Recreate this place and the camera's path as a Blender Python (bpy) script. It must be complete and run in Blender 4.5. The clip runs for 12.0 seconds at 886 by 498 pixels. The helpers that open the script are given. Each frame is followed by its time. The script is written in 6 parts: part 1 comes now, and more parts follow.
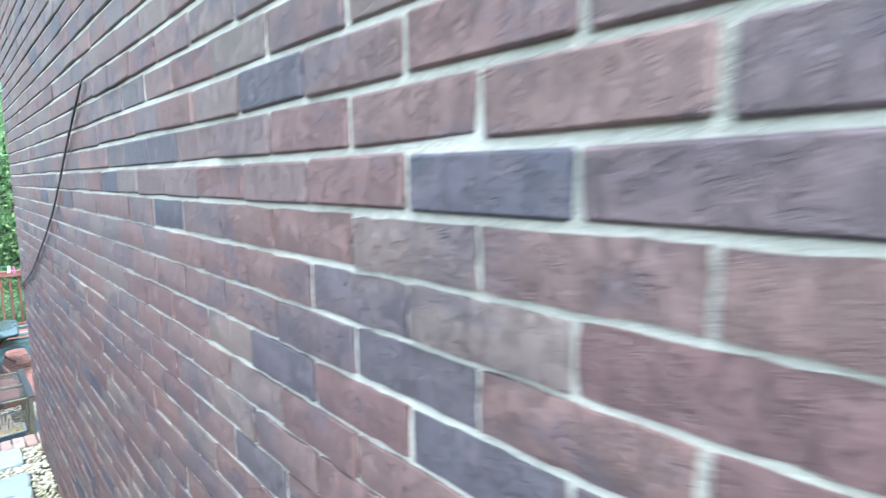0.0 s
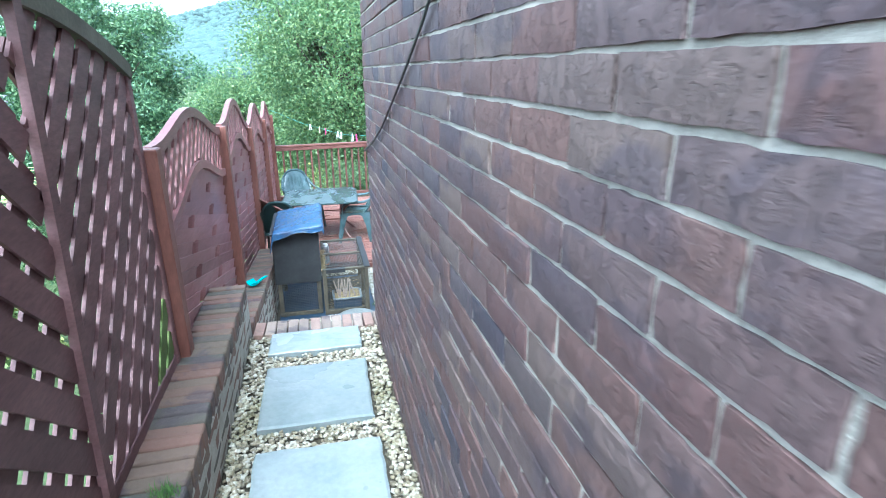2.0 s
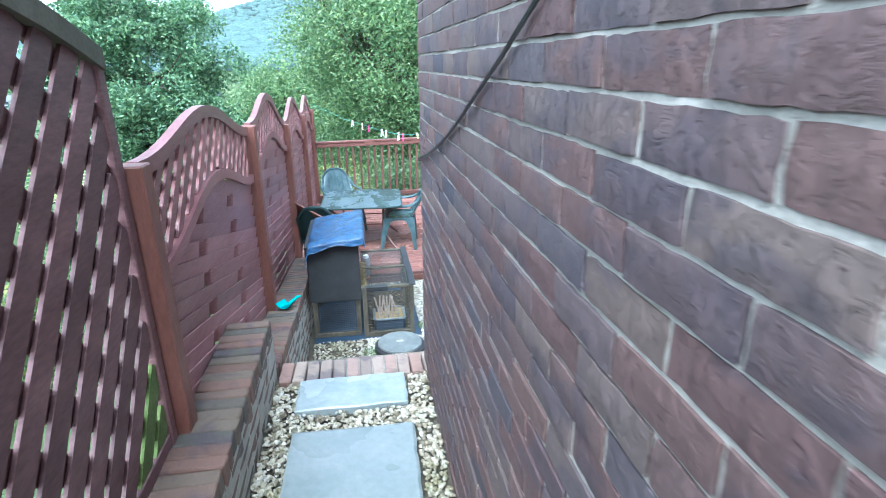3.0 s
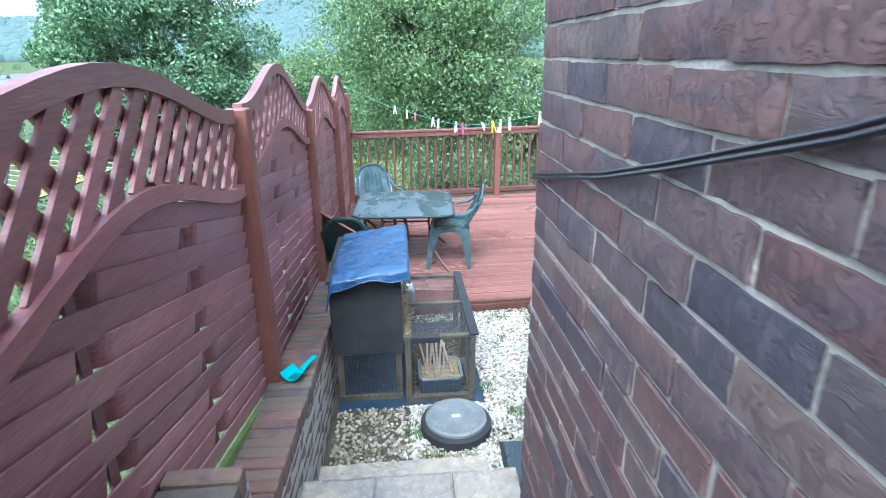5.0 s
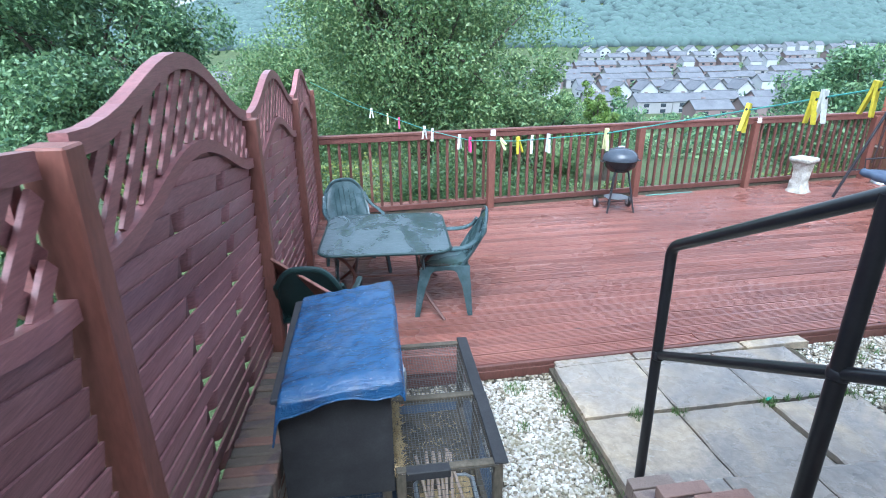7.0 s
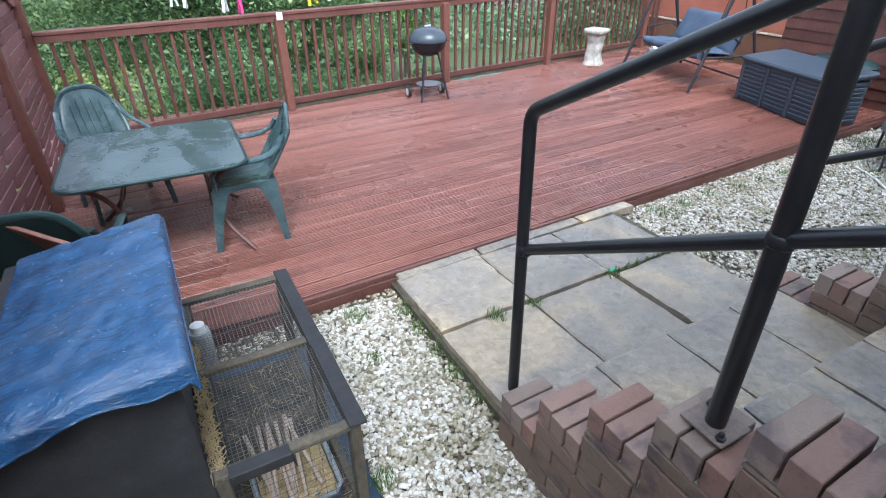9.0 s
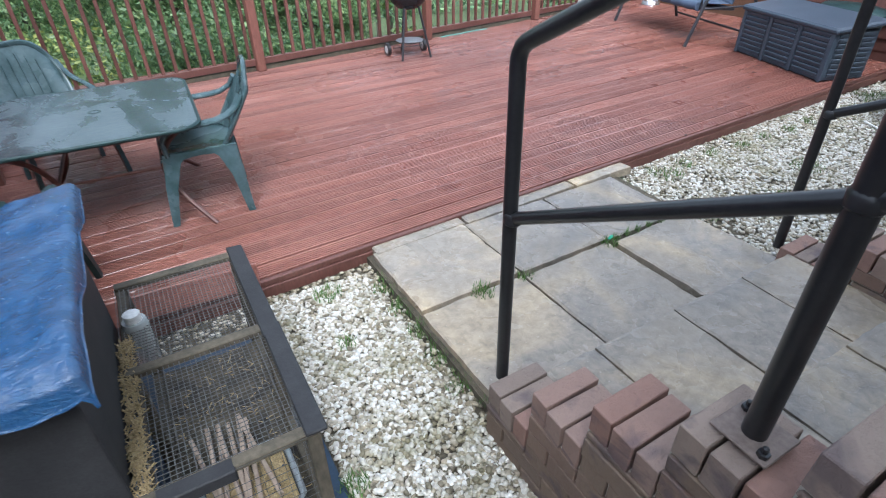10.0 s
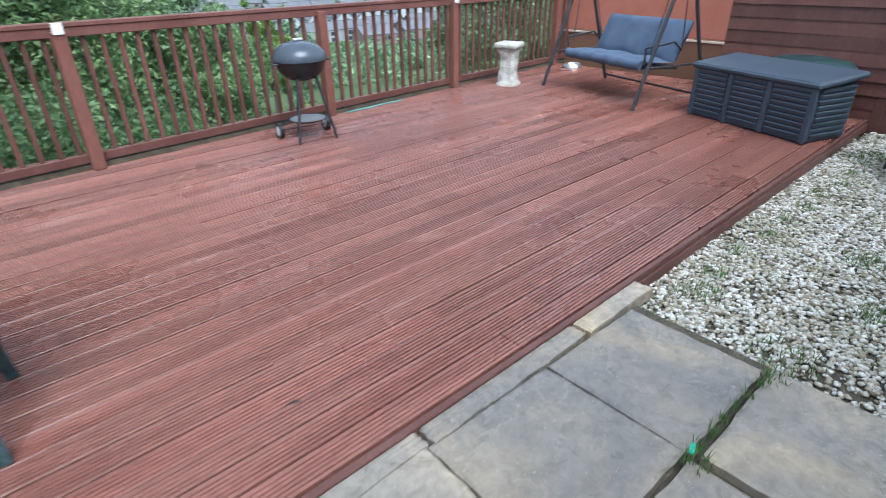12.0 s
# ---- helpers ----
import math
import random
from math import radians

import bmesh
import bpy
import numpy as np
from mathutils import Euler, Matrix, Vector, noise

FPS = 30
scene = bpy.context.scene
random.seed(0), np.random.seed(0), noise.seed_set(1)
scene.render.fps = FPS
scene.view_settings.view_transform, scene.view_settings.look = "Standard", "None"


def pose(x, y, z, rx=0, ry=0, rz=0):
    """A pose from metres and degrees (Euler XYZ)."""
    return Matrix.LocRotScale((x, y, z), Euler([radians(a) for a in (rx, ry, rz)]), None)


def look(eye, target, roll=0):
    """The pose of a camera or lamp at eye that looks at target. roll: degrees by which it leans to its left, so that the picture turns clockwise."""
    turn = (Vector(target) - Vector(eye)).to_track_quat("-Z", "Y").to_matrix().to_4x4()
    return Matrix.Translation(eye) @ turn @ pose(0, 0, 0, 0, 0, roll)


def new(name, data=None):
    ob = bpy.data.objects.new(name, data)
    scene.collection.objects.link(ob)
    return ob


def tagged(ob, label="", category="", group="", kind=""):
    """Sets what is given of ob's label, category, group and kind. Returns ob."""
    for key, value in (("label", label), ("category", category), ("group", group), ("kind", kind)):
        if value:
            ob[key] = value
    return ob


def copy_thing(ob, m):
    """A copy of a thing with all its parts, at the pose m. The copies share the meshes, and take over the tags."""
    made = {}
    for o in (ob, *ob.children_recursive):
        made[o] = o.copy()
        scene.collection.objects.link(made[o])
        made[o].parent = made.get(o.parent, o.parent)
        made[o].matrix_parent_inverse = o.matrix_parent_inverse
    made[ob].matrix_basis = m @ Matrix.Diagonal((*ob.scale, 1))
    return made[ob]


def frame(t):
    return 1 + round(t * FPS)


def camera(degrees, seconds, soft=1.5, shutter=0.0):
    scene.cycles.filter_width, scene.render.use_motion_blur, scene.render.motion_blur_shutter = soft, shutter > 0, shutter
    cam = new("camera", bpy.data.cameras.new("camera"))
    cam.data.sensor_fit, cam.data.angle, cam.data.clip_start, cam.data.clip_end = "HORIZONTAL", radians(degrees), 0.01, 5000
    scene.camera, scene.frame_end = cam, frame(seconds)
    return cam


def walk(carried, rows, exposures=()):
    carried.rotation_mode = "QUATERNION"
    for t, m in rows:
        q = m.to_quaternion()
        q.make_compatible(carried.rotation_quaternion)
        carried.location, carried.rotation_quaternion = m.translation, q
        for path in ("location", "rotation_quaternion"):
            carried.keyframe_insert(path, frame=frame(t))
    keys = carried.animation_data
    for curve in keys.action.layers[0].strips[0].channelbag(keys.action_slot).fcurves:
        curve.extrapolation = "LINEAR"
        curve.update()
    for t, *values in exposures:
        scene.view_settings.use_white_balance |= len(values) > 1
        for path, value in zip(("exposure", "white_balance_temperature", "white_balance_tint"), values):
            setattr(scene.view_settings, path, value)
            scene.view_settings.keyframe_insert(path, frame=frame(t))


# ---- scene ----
cam = camera(78.8, 12.0, 0.8, 0.32)
PATH = [
    (0, (0.446, -0.197, 2.688), (1.792, 1.258, 2.424), -0.4),
    (0.5, (0.453, 0.28, 2.59), (1.587, 1.881, 2.203), -0.9),
    (1, (0.442, 0.603, 2.499), (1.129, 2.434, 2.08), -0.5),
    (1.5, (0.446, 0.966, 2.412), (1.0, 2.819, 1.893), -0.3),
    (2, (0.496, 1.319, 2.393), (0.931, 3.167, 1.764), -0.4),
    (2.5, (0.487, 1.718, 2.379), (0.867, 3.574, 1.738), -0.3),
    (3, (0.508, 2.101, 2.378), (0.8, 3.969, 1.725), -0.5),
    (3.2, (0.512, 2.255, 2.37), (0.752, 4.118, 1.7), -0.6),
    (4.8, (0.462, 3.458, 2.204), (0.634, 5.327, 1.514), -0.7),
    (5, (0.466, 3.592, 2.201), (0.625, 5.464, 1.515), -0.4),
    (5.5, (0.451, 3.891, 2.199), (0.61, 5.761, 1.509), -0.4),
    (6, (0.452, 4.354, 2.193), (0.62, 6.22, 1.493), -0.4),
    (6.5, (0.434, 4.668, 2.173), (0.606, 6.539, 1.486), 0.3),
    (6.7, (0.423, 4.787, 2.183), (0.622, 6.653, 1.489), 0.1),
    (8.3, (0.592, 5.28, 1.928), (1.167, 6.978, 1.041), 0.1),
    (8.5, (0.604, 5.377, 1.9), (1.265, 7.021, 0.972), 0.3),
    (9, (0.594, 5.512, 1.872), (1.41, 7.025, 0.85), -0.4),
    (9.5, (0.648, 5.625, 1.836), (1.467, 7.087, 0.746), -0.4),
    (9.8, (0.747, 5.7, 1.778), (1.552, 7.156, 0.668), -1.2),
    (10, (0.778, 5.739, 1.707), (1.594, 7.18, 0.585), -0.9),
    (10.5, (0.866, 6.022, 1.522), (1.849, 7.347, 0.391), -0.7),
    (11, (1.009, 6.475, 1.458), (2.023, 7.797, 0.352), 0.2),
    (11.2, (1.084, 6.614, 1.462), (2.153, 8.02, 0.524), -0.6),
    (11.5, (1.202, 6.804, 1.418), (2.217, 8.267, 0.507), -0.4),
    (12, (1.507, 7.099, 1.393), (2.642, 8.462, 0.468), -1.0),
]
walk(cam, [(t, look(eye, target, roll)) for t, eye, target, roll in PATH],
     [(0.0, 3.0, 5100, -3), (0.5, 3.05, 5050, -3), (1.0, 3.0, 5000, -3), (1.5, 2.85, 4950, -3), (2.5, 2.7, 4900, -3), (3.2, 2.6, 4900, -1), (5.0, 2.45, 5000, 3), (6.5, 2.1, 5000, 4), (8.5, 1.8, 5400, 7), (10.5, 1.72, 5500, 7), (12.0, 1.6, 5350, 4)])

# ---- world and light: an overcast morning ----
world = bpy.data.worlds.new("overcast_sky")
scene.world = world
world.use_nodes = True
wn, wl = world.node_tree.nodes, world.node_tree.links
sky = wn.new("ShaderNodeTexSky")
sky.sky_type, sky.sun_disc = "NISHITA", False
sky.sun_elevation, sky.sun_rotation = radians(55), radians(197)
sky.air_density, sky.dust_density, sky.ozone_density = 1.2, 4.0, 1.0
veil = wn.new("ShaderNodeHueSaturation")
veil.inputs["Saturation"].default_value = 0.35
wl.new(sky.outputs[0], veil.inputs["Color"])
wl.new(veil.outputs[0], wn["Background"].inputs["Color"])
wn["Background"].inputs["Strength"].default_value = 0.13
sun = new("sun", bpy.data.lights.new("sun", "SUN"))
sun.data.energy, sun.data.angle, sun.data.color = 0.75, radians(35), (1.0, 0.97, 0.93)
sun.matrix_world = look((-6, -20, 30), (0, 0, 0))


# ---- mesh and object helpers ----
class Geo:
    """Collects vertices and faces of one mesh."""

    def __init__(self):
        self.v, self.f = [], []

    def add(self, verts, faces):
        o = len(self.v)
        self.v += [tuple(p) for p in verts]
        self.f += [tuple(i + o for i in q) for q in faces]
        return self

    def box(self, c, s, ch=0.0, m=None, jig=0.0, rng=random):
        """A box with its centre and size; ch: width of its chamfer; m: its turn."""
        h = [a / 2 for a in s]
        if ch <= 0:
            vs = [Vector((sx * h[0], sy * h[1], sz * h[2])) for sx in (-1, 1) for sy in (-1, 1) for sz in (-1, 1)]
            fs = [(0, 1, 3, 2), (4, 6, 7, 5), (0, 4, 5, 1), (2, 3, 7, 6), (0, 2, 6, 4), (1, 5, 7, 3)]
        else:
            ch = min(ch, min(h) * 0.9)
            vs, idx = [], {}
            for sg in [(a, b, d) for a in (-1, 1) for b in (-1, 1) for d in (-1, 1)]:
                j = [rng.uniform(-jig, jig) for _ in range(3)]
                for ax in range(3):
                    p = [sg[k] * (h[k] - (0 if k == ax else ch)) + j[k] for k in range(3)]
                    idx[sg, ax] = len(vs)
                    vs.append(Vector(p))
            fs = []
            for ax in range(3):
                o1, o2 = [k for k in range(3) if k != ax]
                for sa in (-1, 1):
                    q = []
                    for b, d in ((-1, -1), (1, -1), (1, 1), (-1, 1)):
                        sg = [0, 0, 0]
                        sg[ax], sg[o1], sg[o2] = sa, b, d
                        q.append(idx[tuple(sg), ax])
                    fs.append(q)
                for b in (-1, 1):
                    for d in (-1, 1):
                        lo, hi = [0, 0, 0], [0, 0, 0]
                        lo[ax], lo[o1], lo[o2] = -1, b, d
                        hi[ax], hi[o1], hi[o2] = 1, b, d
                        lo, hi = tuple(lo), tuple(hi)
                        fs.append([idx[lo, o1], idx[hi, o1], idx[hi, o2], idx[lo, o2]])
            for sg in [(a, b, d) for a in (-1, 1) for b in (-1, 1) for d in (-1, 1)]:
                fs.append([idx[sg, 0], idx[sg, 1], idx[sg, 2]])
            out = []
            for q in fs:
                n = (vs[q[1]] - vs[q[0]]).cross(vs[q[2]] - vs[q[0]])
                mid = sum((vs[i] for i in q), Vector()) / len(q)
                out.append(q if n.dot(mid) > 0 else q[::-1])
            fs = out
        c = Vector(c)
        vs = [(m @ p if m else p) + c for p in vs]
        return self.add(vs, fs)

    def tube(self, pts, r, n=8, caps=True, flat=1.0):
        """A round bar along points; r: one radius or one a point."""
        pts = [Vector(p) for p in pts]
        rs = r if isinstance(r, (list, tuple)) else [r] * len(pts)
        vs, fs = [], []
        side = None
        for i, p in enumerate(pts):
            d = (pts[min(i + 1, len(pts) - 1)] - pts[max(i - 1, 0)]).normalized()
            if side is None:
                side = d.cross(Vector((0.13, 0.2, 0.97))).normalized()
                if side.length < 0.1:
                    side = d.cross(Vector((1, 0, 0))).normalized()
            side = (side - d * side.dot(d)).normalized()
            up = d.cross(side)
            for k in range(n):
                a = 2 * math.pi * k / n
                vs.append(p + (side * math.cos(a) + up * math.sin(a) * flat) * rs[i])
        for i in range(len(pts) - 1):
            for k in range(n):
                a, b = i * n + k, i * n + (k + 1) % n
                fs.append((a, b, b + n, a + n))
        if caps:
            fs.append(tuple(range(n))[::-1])
            fs.append(tuple(range((len(pts) - 1) * n, len(pts) * n)))
        return self.add(vs, fs)

    def lathe(self, c, prof, n=24):
        """A turned body round an upright axis; prof: rows of radius and height."""
        vs, fs = [], []
        for r, z in prof:
            for k in range(n):
                a = 2 * math.pi * k / n
                vs.append((c[0] + r * math.cos(a), c[1] + r * math.sin(a), c[2] + z))
        for i in range(len(prof) - 1):
            for k in range(n):
                a, b = i * n + k, i * n + (k + 1) % n
                fs.append((a, b, b + n, a + n))
        fs.append(tuple(range(n))[::-1])
        fs.append(tuple(range((len(prof) - 1) * n, len(prof) * n)))
        return self.add(vs, fs)

    def strip(self, centre, side, thick, close=True):
        """A bent board: rows of centre points, with half width and half thickness vectors."""
        vs, fs = [], []
        for p, s, t in zip(centre, side, thick):
            p, s, t = Vector(p), Vector(s), Vector(t)
            vs += [p - s - t, p + s - t, p + s + t, p - s + t]
        for i in range(len(centre) - 1):
            a = 4 * i
            for k in range(4):
                fs.append((a + k, a + (k + 1) % 4, a + 4 + (k + 1) % 4, a + 4 + k))
        fs.append((3, 2, 1, 0))
        a = 4 * (len(centre) - 1)
        fs.append((a, a + 1, a + 2, a + 3))
        return self.add(vs, fs)

    def sheet(self, fn, nu, nv):
        """A curved sheet, fn(u, v) with u and v from 0 to 1."""
        vs = [fn(i / nu, j / nv) for i in range(nu + 1) for j in range(nv + 1)]
        fs = [(i * (nv + 1) + j, (i + 1) * (nv + 1) + j, (i + 1) * (nv + 1) + j + 1, i * (nv + 1) + j + 1) for i in range(nu) for j in range(nv)]
        return self.add(vs, fs)

    def slab(self, fn, nu, nv, t):
        """A curved sheet with thickness t (a vector)."""
        t = Vector(t)
        o = len(self.v)
        self.sheet(fn, nu, nv)
        self.sheet(lambda u, v: Vector(fn(u, v)) - t, nu, nv)
        w = nv + 1
        n = (nu + 1) * w
        self.f[-nu * nv:] = [q[::-1] for q in self.f[-nu * nv:]]
        for i in range(nu):
            for j in (0, nv):
                a, b = o + i * w + j, o + (i + 1) * w + j
                self.f.append((a, b, b + n, a + n))
        for j in range(nv):
            for i in (0, nu):
                a, b = o + i * w + j, o + i * w + j + 1
                self.f.append((a, b, b + n, a + n))
        return self

    def mesh(self, name, material, smooth=False, fix=True):
        me = bpy.data.meshes.new(name)
        me.from_pydata(self.v, [], self.f)
        if fix:
            b = bmesh.new()
            b.from_mesh(me)
            bmesh.ops.recalc_face_normals(b, faces=b.faces)
            b.to_mesh(me)
            b.free()
        me.materials.append(material)
        if smooth:
            me.polygons.foreach_set("use_smooth", [True] * len(me.polygons))
            try:
                me.set_sharp_from_angle(angle=radians(smooth if smooth is not True else 40))
            except AttributeError:
                pass
        return me


def put(name, geo, material, parent=None, label="", smooth=False, at=None, fix=True):
    """One mesh object, under a parent or on its own."""
    me = geo if isinstance(geo, bpy.types.Mesh) else geo.mesh(name, material, smooth, fix)
    ob = new(name, me)
    if parent:
        ob.parent = parent
    if at is not None:
        ob.matrix_basis = at
    if label:
        tagged(ob, label)
    return ob


def thing(name, label, category, group="", kind="", at=None):
    ob = new(name)
    ob.empty_display_size = 0.1
    if at is not None:
        ob.matrix_basis = at
    return tagged(ob, label, category, group, kind)


def setting(ob, label, category="structure"):
    return tagged(ob, label, category, "", "structure")


# ---- materials ----
def nodes(name):
    m = bpy.data.materials.new(name)
    m.use_nodes = True
    nt = m.node_tree
    return m, nt, nt.nodes["Principled BSDF"]


def link(nt, a, b):
    nt.links.new(a, b)


def ramp(nt, src, stops):
    r = nt.nodes.new("ShaderNodeValToRGB")
    while len(r.color_ramp.elements) < len(stops):
        r.color_ramp.elements.new(0.5)
    for e, (p, c) in zip(r.color_ramp.elements, stops):
        e.position = p
        e.color = (*c, 1) if len(c) == 3 else c
    link(nt, src, r.inputs[0])
    return r.outputs[0]


def noisy(nt, scale, detail=5, rough=0.55, stretch=None, coord="Object", dist=0.0):
    tc = nt.nodes.new("ShaderNodeTexCoord")
    n = nt.nodes.new("ShaderNodeTexNoise")
    n.inputs["Scale"].default_value, n.inputs["Detail"].default_value = scale, detail
    n.inputs["Roughness"].default_value, n.inputs["Distortion"].default_value = rough, dist
    src = tc.outputs[coord] if coord != "World" else None
    if coord == "World":
        g = nt.nodes.new("ShaderNodeNewGeometry")
        src = g.outputs["Position"]
    mp = nt.nodes.new("ShaderNodeMapping")
    if stretch:
        mp.inputs["Scale"].default_value = stretch
    link(nt, src, mp.inputs[0])
    link(nt, mp.outputs[0], n.inputs["Vector"])
    return n.outputs["Fac"]


def mixc(nt, fac, a, b, mode="MIX"):
    m = nt.nodes.new("ShaderNodeMix")
    m.data_type, m.blend_type = "RGBA", mode
    for s, v in ((m.inputs[0], fac), (m.inputs[6], a), (m.inputs[7], b)):
        if isinstance(v, bpy.types.NodeSocket):
            link(nt, v, s)
        elif isinstance(v, tuple):
            s.default_value = (*v, 1)
        else:
            s.default_value = v
    return m.outputs[2]


def bump(nt, bsdf, src, strength, dist=0.01, after=None):
    b = nt.nodes.new("ShaderNodeBump")
    b.inputs["Strength"].default_value, b.inputs["Distance"].default_value = strength, dist
    link(nt, src, b.inputs["Height"])
    if after:
        link(nt, after, b.inputs["Normal"])
    link(nt, b.outputs[0], bsdf.inputs["Normal"])
    return b.outputs[0]


def rnd(nt, island):
    if island:
        return nt.nodes.new("ShaderNodeNewGeometry").outputs["Random Per Island"]
    return nt.nodes.new("ShaderNodeObjectInfo").outputs["Random"]


def surface(name, base, other, rough=0.7, scale=12, grain=90, relief=0.25, dist=0.004, metal=0.0, stretch=None, wet=0.0, spec=0.4, coord="Object", vary=None, tone=0.25):
    """A painted or natural surface: two colours by a broad noise, fine grain in tone and relief, and patches of wetness."""
    m, nt, b = nodes(name)
    broad = noisy(nt, scale, 6, 0.6, stretch, coord)
    c = ramp(nt, broad, [(0.32, base), (0.7, other)])
    fine = noisy(nt, grain, 4, 0.6, stretch, coord)
    g = ramp(nt, fine, [(0.25, (1 - tone,) * 3), (0.75, (1 + tone * 0.4,) * 3)])
    c = mixc(nt, 1.0, c, g, "MULTIPLY")
    if vary is not None:
        v = ramp(nt, rnd(nt, vary), [(0.0, (0.72,) * 3), (1.0, (1.15,) * 3)])
        c = mixc(nt, 1.0, c, v, "MULTIPLY")
    link(nt, c, b.inputs["Base Color"])
    b.inputs["Metallic"].default_value = metal
    b.inputs["Specular IOR Level"].default_value = spec
    if wet:
        w = noisy(nt, scale * 0.35, 4, 0.55, None, coord)
        r = ramp(nt, w, [(0.38, (rough,) * 3), (0.62, (max(0.12, rough - wet),) * 3)])
        link(nt, r, b.inputs["Roughness"])
    else:
        b.inputs["Roughness"].default_value = rough
    bump(nt, b, fine, relief, dist)
    return m


def brick_material(name, stops, island, relief=1.0, scale=1.0):
    """Rough handmade brick: each its own colour, dark scorch marks, creases and pits."""
    m, nt, b = nodes(name)
    r = rnd(nt, island)
    c = ramp(nt, r, stops)
    scorch = noisy(nt, 5.5 * scale, 4, 0.55, (1, 1, 1.6), "World", 0.5)
    c = mixc(nt, ramp(nt, scorch, [(0.52, (0, 0, 0)), (0.62, (0.6,) * 3)]), c, (0.075, 0.058, 0.07))
    pale = noisy(nt, 26 * scale, 6, 0.65, None, "World")
    c = mixc(nt, ramp(nt, pale, [(0.52, (0, 0, 0)), (0.8, (0.25,) * 3)]), c, (0.26, 0.18, 0.16))
    crease = noisy(nt, 34 * scale, 6, 0.6, (1, 1.2, 0.8), "World", 0.9)
    folds = ramp(nt, crease, [(0.3, (0.1,) * 3), (0.42, (0.62,) * 3), (0.47, (0.4,) * 3), (0.52, (0.85,) * 3), (0.7, (1.0,) * 3)])
    g = ramp(nt, crease, [(0.27, (0.6,) * 3), (0.4, (1.0,) * 3), (0.465, (0.9,) * 3), (0.5, (1.03,) * 3)])
    c = mixc(nt, 0.55, c, g, "MULTIPLY")
    link(nt, c, b.inputs["Base Color"])
    b.inputs["Roughness"].default_value = 0.74
    b.inputs["Specular IOR Level"].default_value = 0.4
    first = bump(nt, b, folds, relief * 0.9, 0.006)
    drag = noisy(nt, 26 * scale, 5, 0.65, (3.2, 3.2, 0.3), "World", 0.5)
    first = bump(nt, b, drag, relief * 0.55, 0.006, first)
    bump(nt, b, noisy(nt, 120 * scale, 4, 0.6, None, "World"), 0.5, 0.003, first)
    return m


HOUSE_STOPS = [(0.0, (0.114, 0.063, 0.06)), (0.25, (0.136, 0.079, 0.069)), (0.45, (0.114, 0.079, 0.077)), (0.62, (0.154, 0.109, 0.091)), (0.74, (0.06, 0.053, 0.067)), (0.88, (0.15, 0.086, 0.072)), (1.0, (0.1, 0.08, 0.086))]
STEP_STOPS = [(0.0, (0.25, 0.145, 0.112)), (0.4, (0.27, 0.18, 0.145)), (0.7, (0.3, 0.23, 0.185)), (1.0, (0.19, 0.145, 0.12))]
STAIR_STOPS = [(0.0, (0.15, 0.105, 0.075)), (0.4, (0.2, 0.145, 0.105)), (0.7, (0.19, 0.12, 0.09)), (1.0, (0.13, 0.105, 0.08))]
LOW_STOPS = [(0.0, (0.145, 0.085, 0.063)), (0.35, (0.2, 0.112, 0.084)), (0.65, (0.16, 0.12, 0.088)), (1.0, (0.095, 0.087, 0.07))]
M_brick = brick_material("brick_purple_red", HOUSE_STOPS, False)
M_brick_i = brick_material("brick_purple_red_joined", HOUSE_STOPS, True)
M_sbrick = brick_material("brick_orange_red", STEP_STOPS, False, 0.5)
M_stairbrick = brick_material("weathered_brown_brick", STAIR_STOPS, False, 0.6)
M_lbrick = brick_material("mossy_brown_brick", LOW_STOPS, False, 0.6)
M_mortar = surface("mortar", (0.5, 0.46, 0.39), (0.36, 0.33, 0.275), 0.92, 9, 160, 0.9, 0.006, coord="World")
def slab_material():
    """Wet riven flagstone: slate grey with buff stains, pale specks and dark damp patches."""
    m, nt, b = nodes("riven_slate_slab")
    broad = noisy(nt, 1.7, 5, 0.6, None, "World", 0.8)
    c = ramp(nt, broad, [(0.34, (0.22, 0.2, 0.178)), (0.5, (0.275, 0.24, 0.2)), (0.7, (0.4, 0.325, 0.225))])
    v = ramp(nt, rnd(nt, False), [(0.0, (0.75,) * 3), (1.0, (1.12, 1.08, 1.0))])
    c = mixc(nt, 1.0, c, v, "MULTIPLY")
    fine = noisy(nt, 22, 7, 0.65, None, "World", 0.4)
    c = mixc(nt, 0.8, c, ramp(nt, fine, [(0.3, (0.62,) * 3), (0.62, (1.15,) * 3)]), "MULTIPLY")
    specks = noisy(nt, 75, 3, 0.5, None, "World")
    c = mixc(nt, ramp(nt, specks, [(0.66, (0, 0, 0)), (0.74, (0.5,) * 3)]), c, (0.5, 0.47, 0.4))
    link(nt, c, b.inputs["Base Color"])
    damp = noisy(nt, 2.6, 5, 0.6, None, "World", 0.5)
    link(nt, ramp(nt, damp, [(0.38, (0.55,) * 3), (0.58, (0.13,) * 3)]), b.inputs["Roughness"])
    bump(nt, b, fine, 0.5, 0.007)
    return m


M_slab = slab_material()
M_slab_path = surface("wet_blue_grey_slab", (0.2, 0.23, 0.23), (0.3, 0.32, 0.31), 0.5, 3, 30, 0.45, 0.005, wet=0.3, coord="World", vary=False, tone=0.15)
M_soil = surface("dark_soil", (0.06, 0.05, 0.035), (0.13, 0.11, 0.075), 0.95, 14, 120, 0.9, 0.01, coord="World")


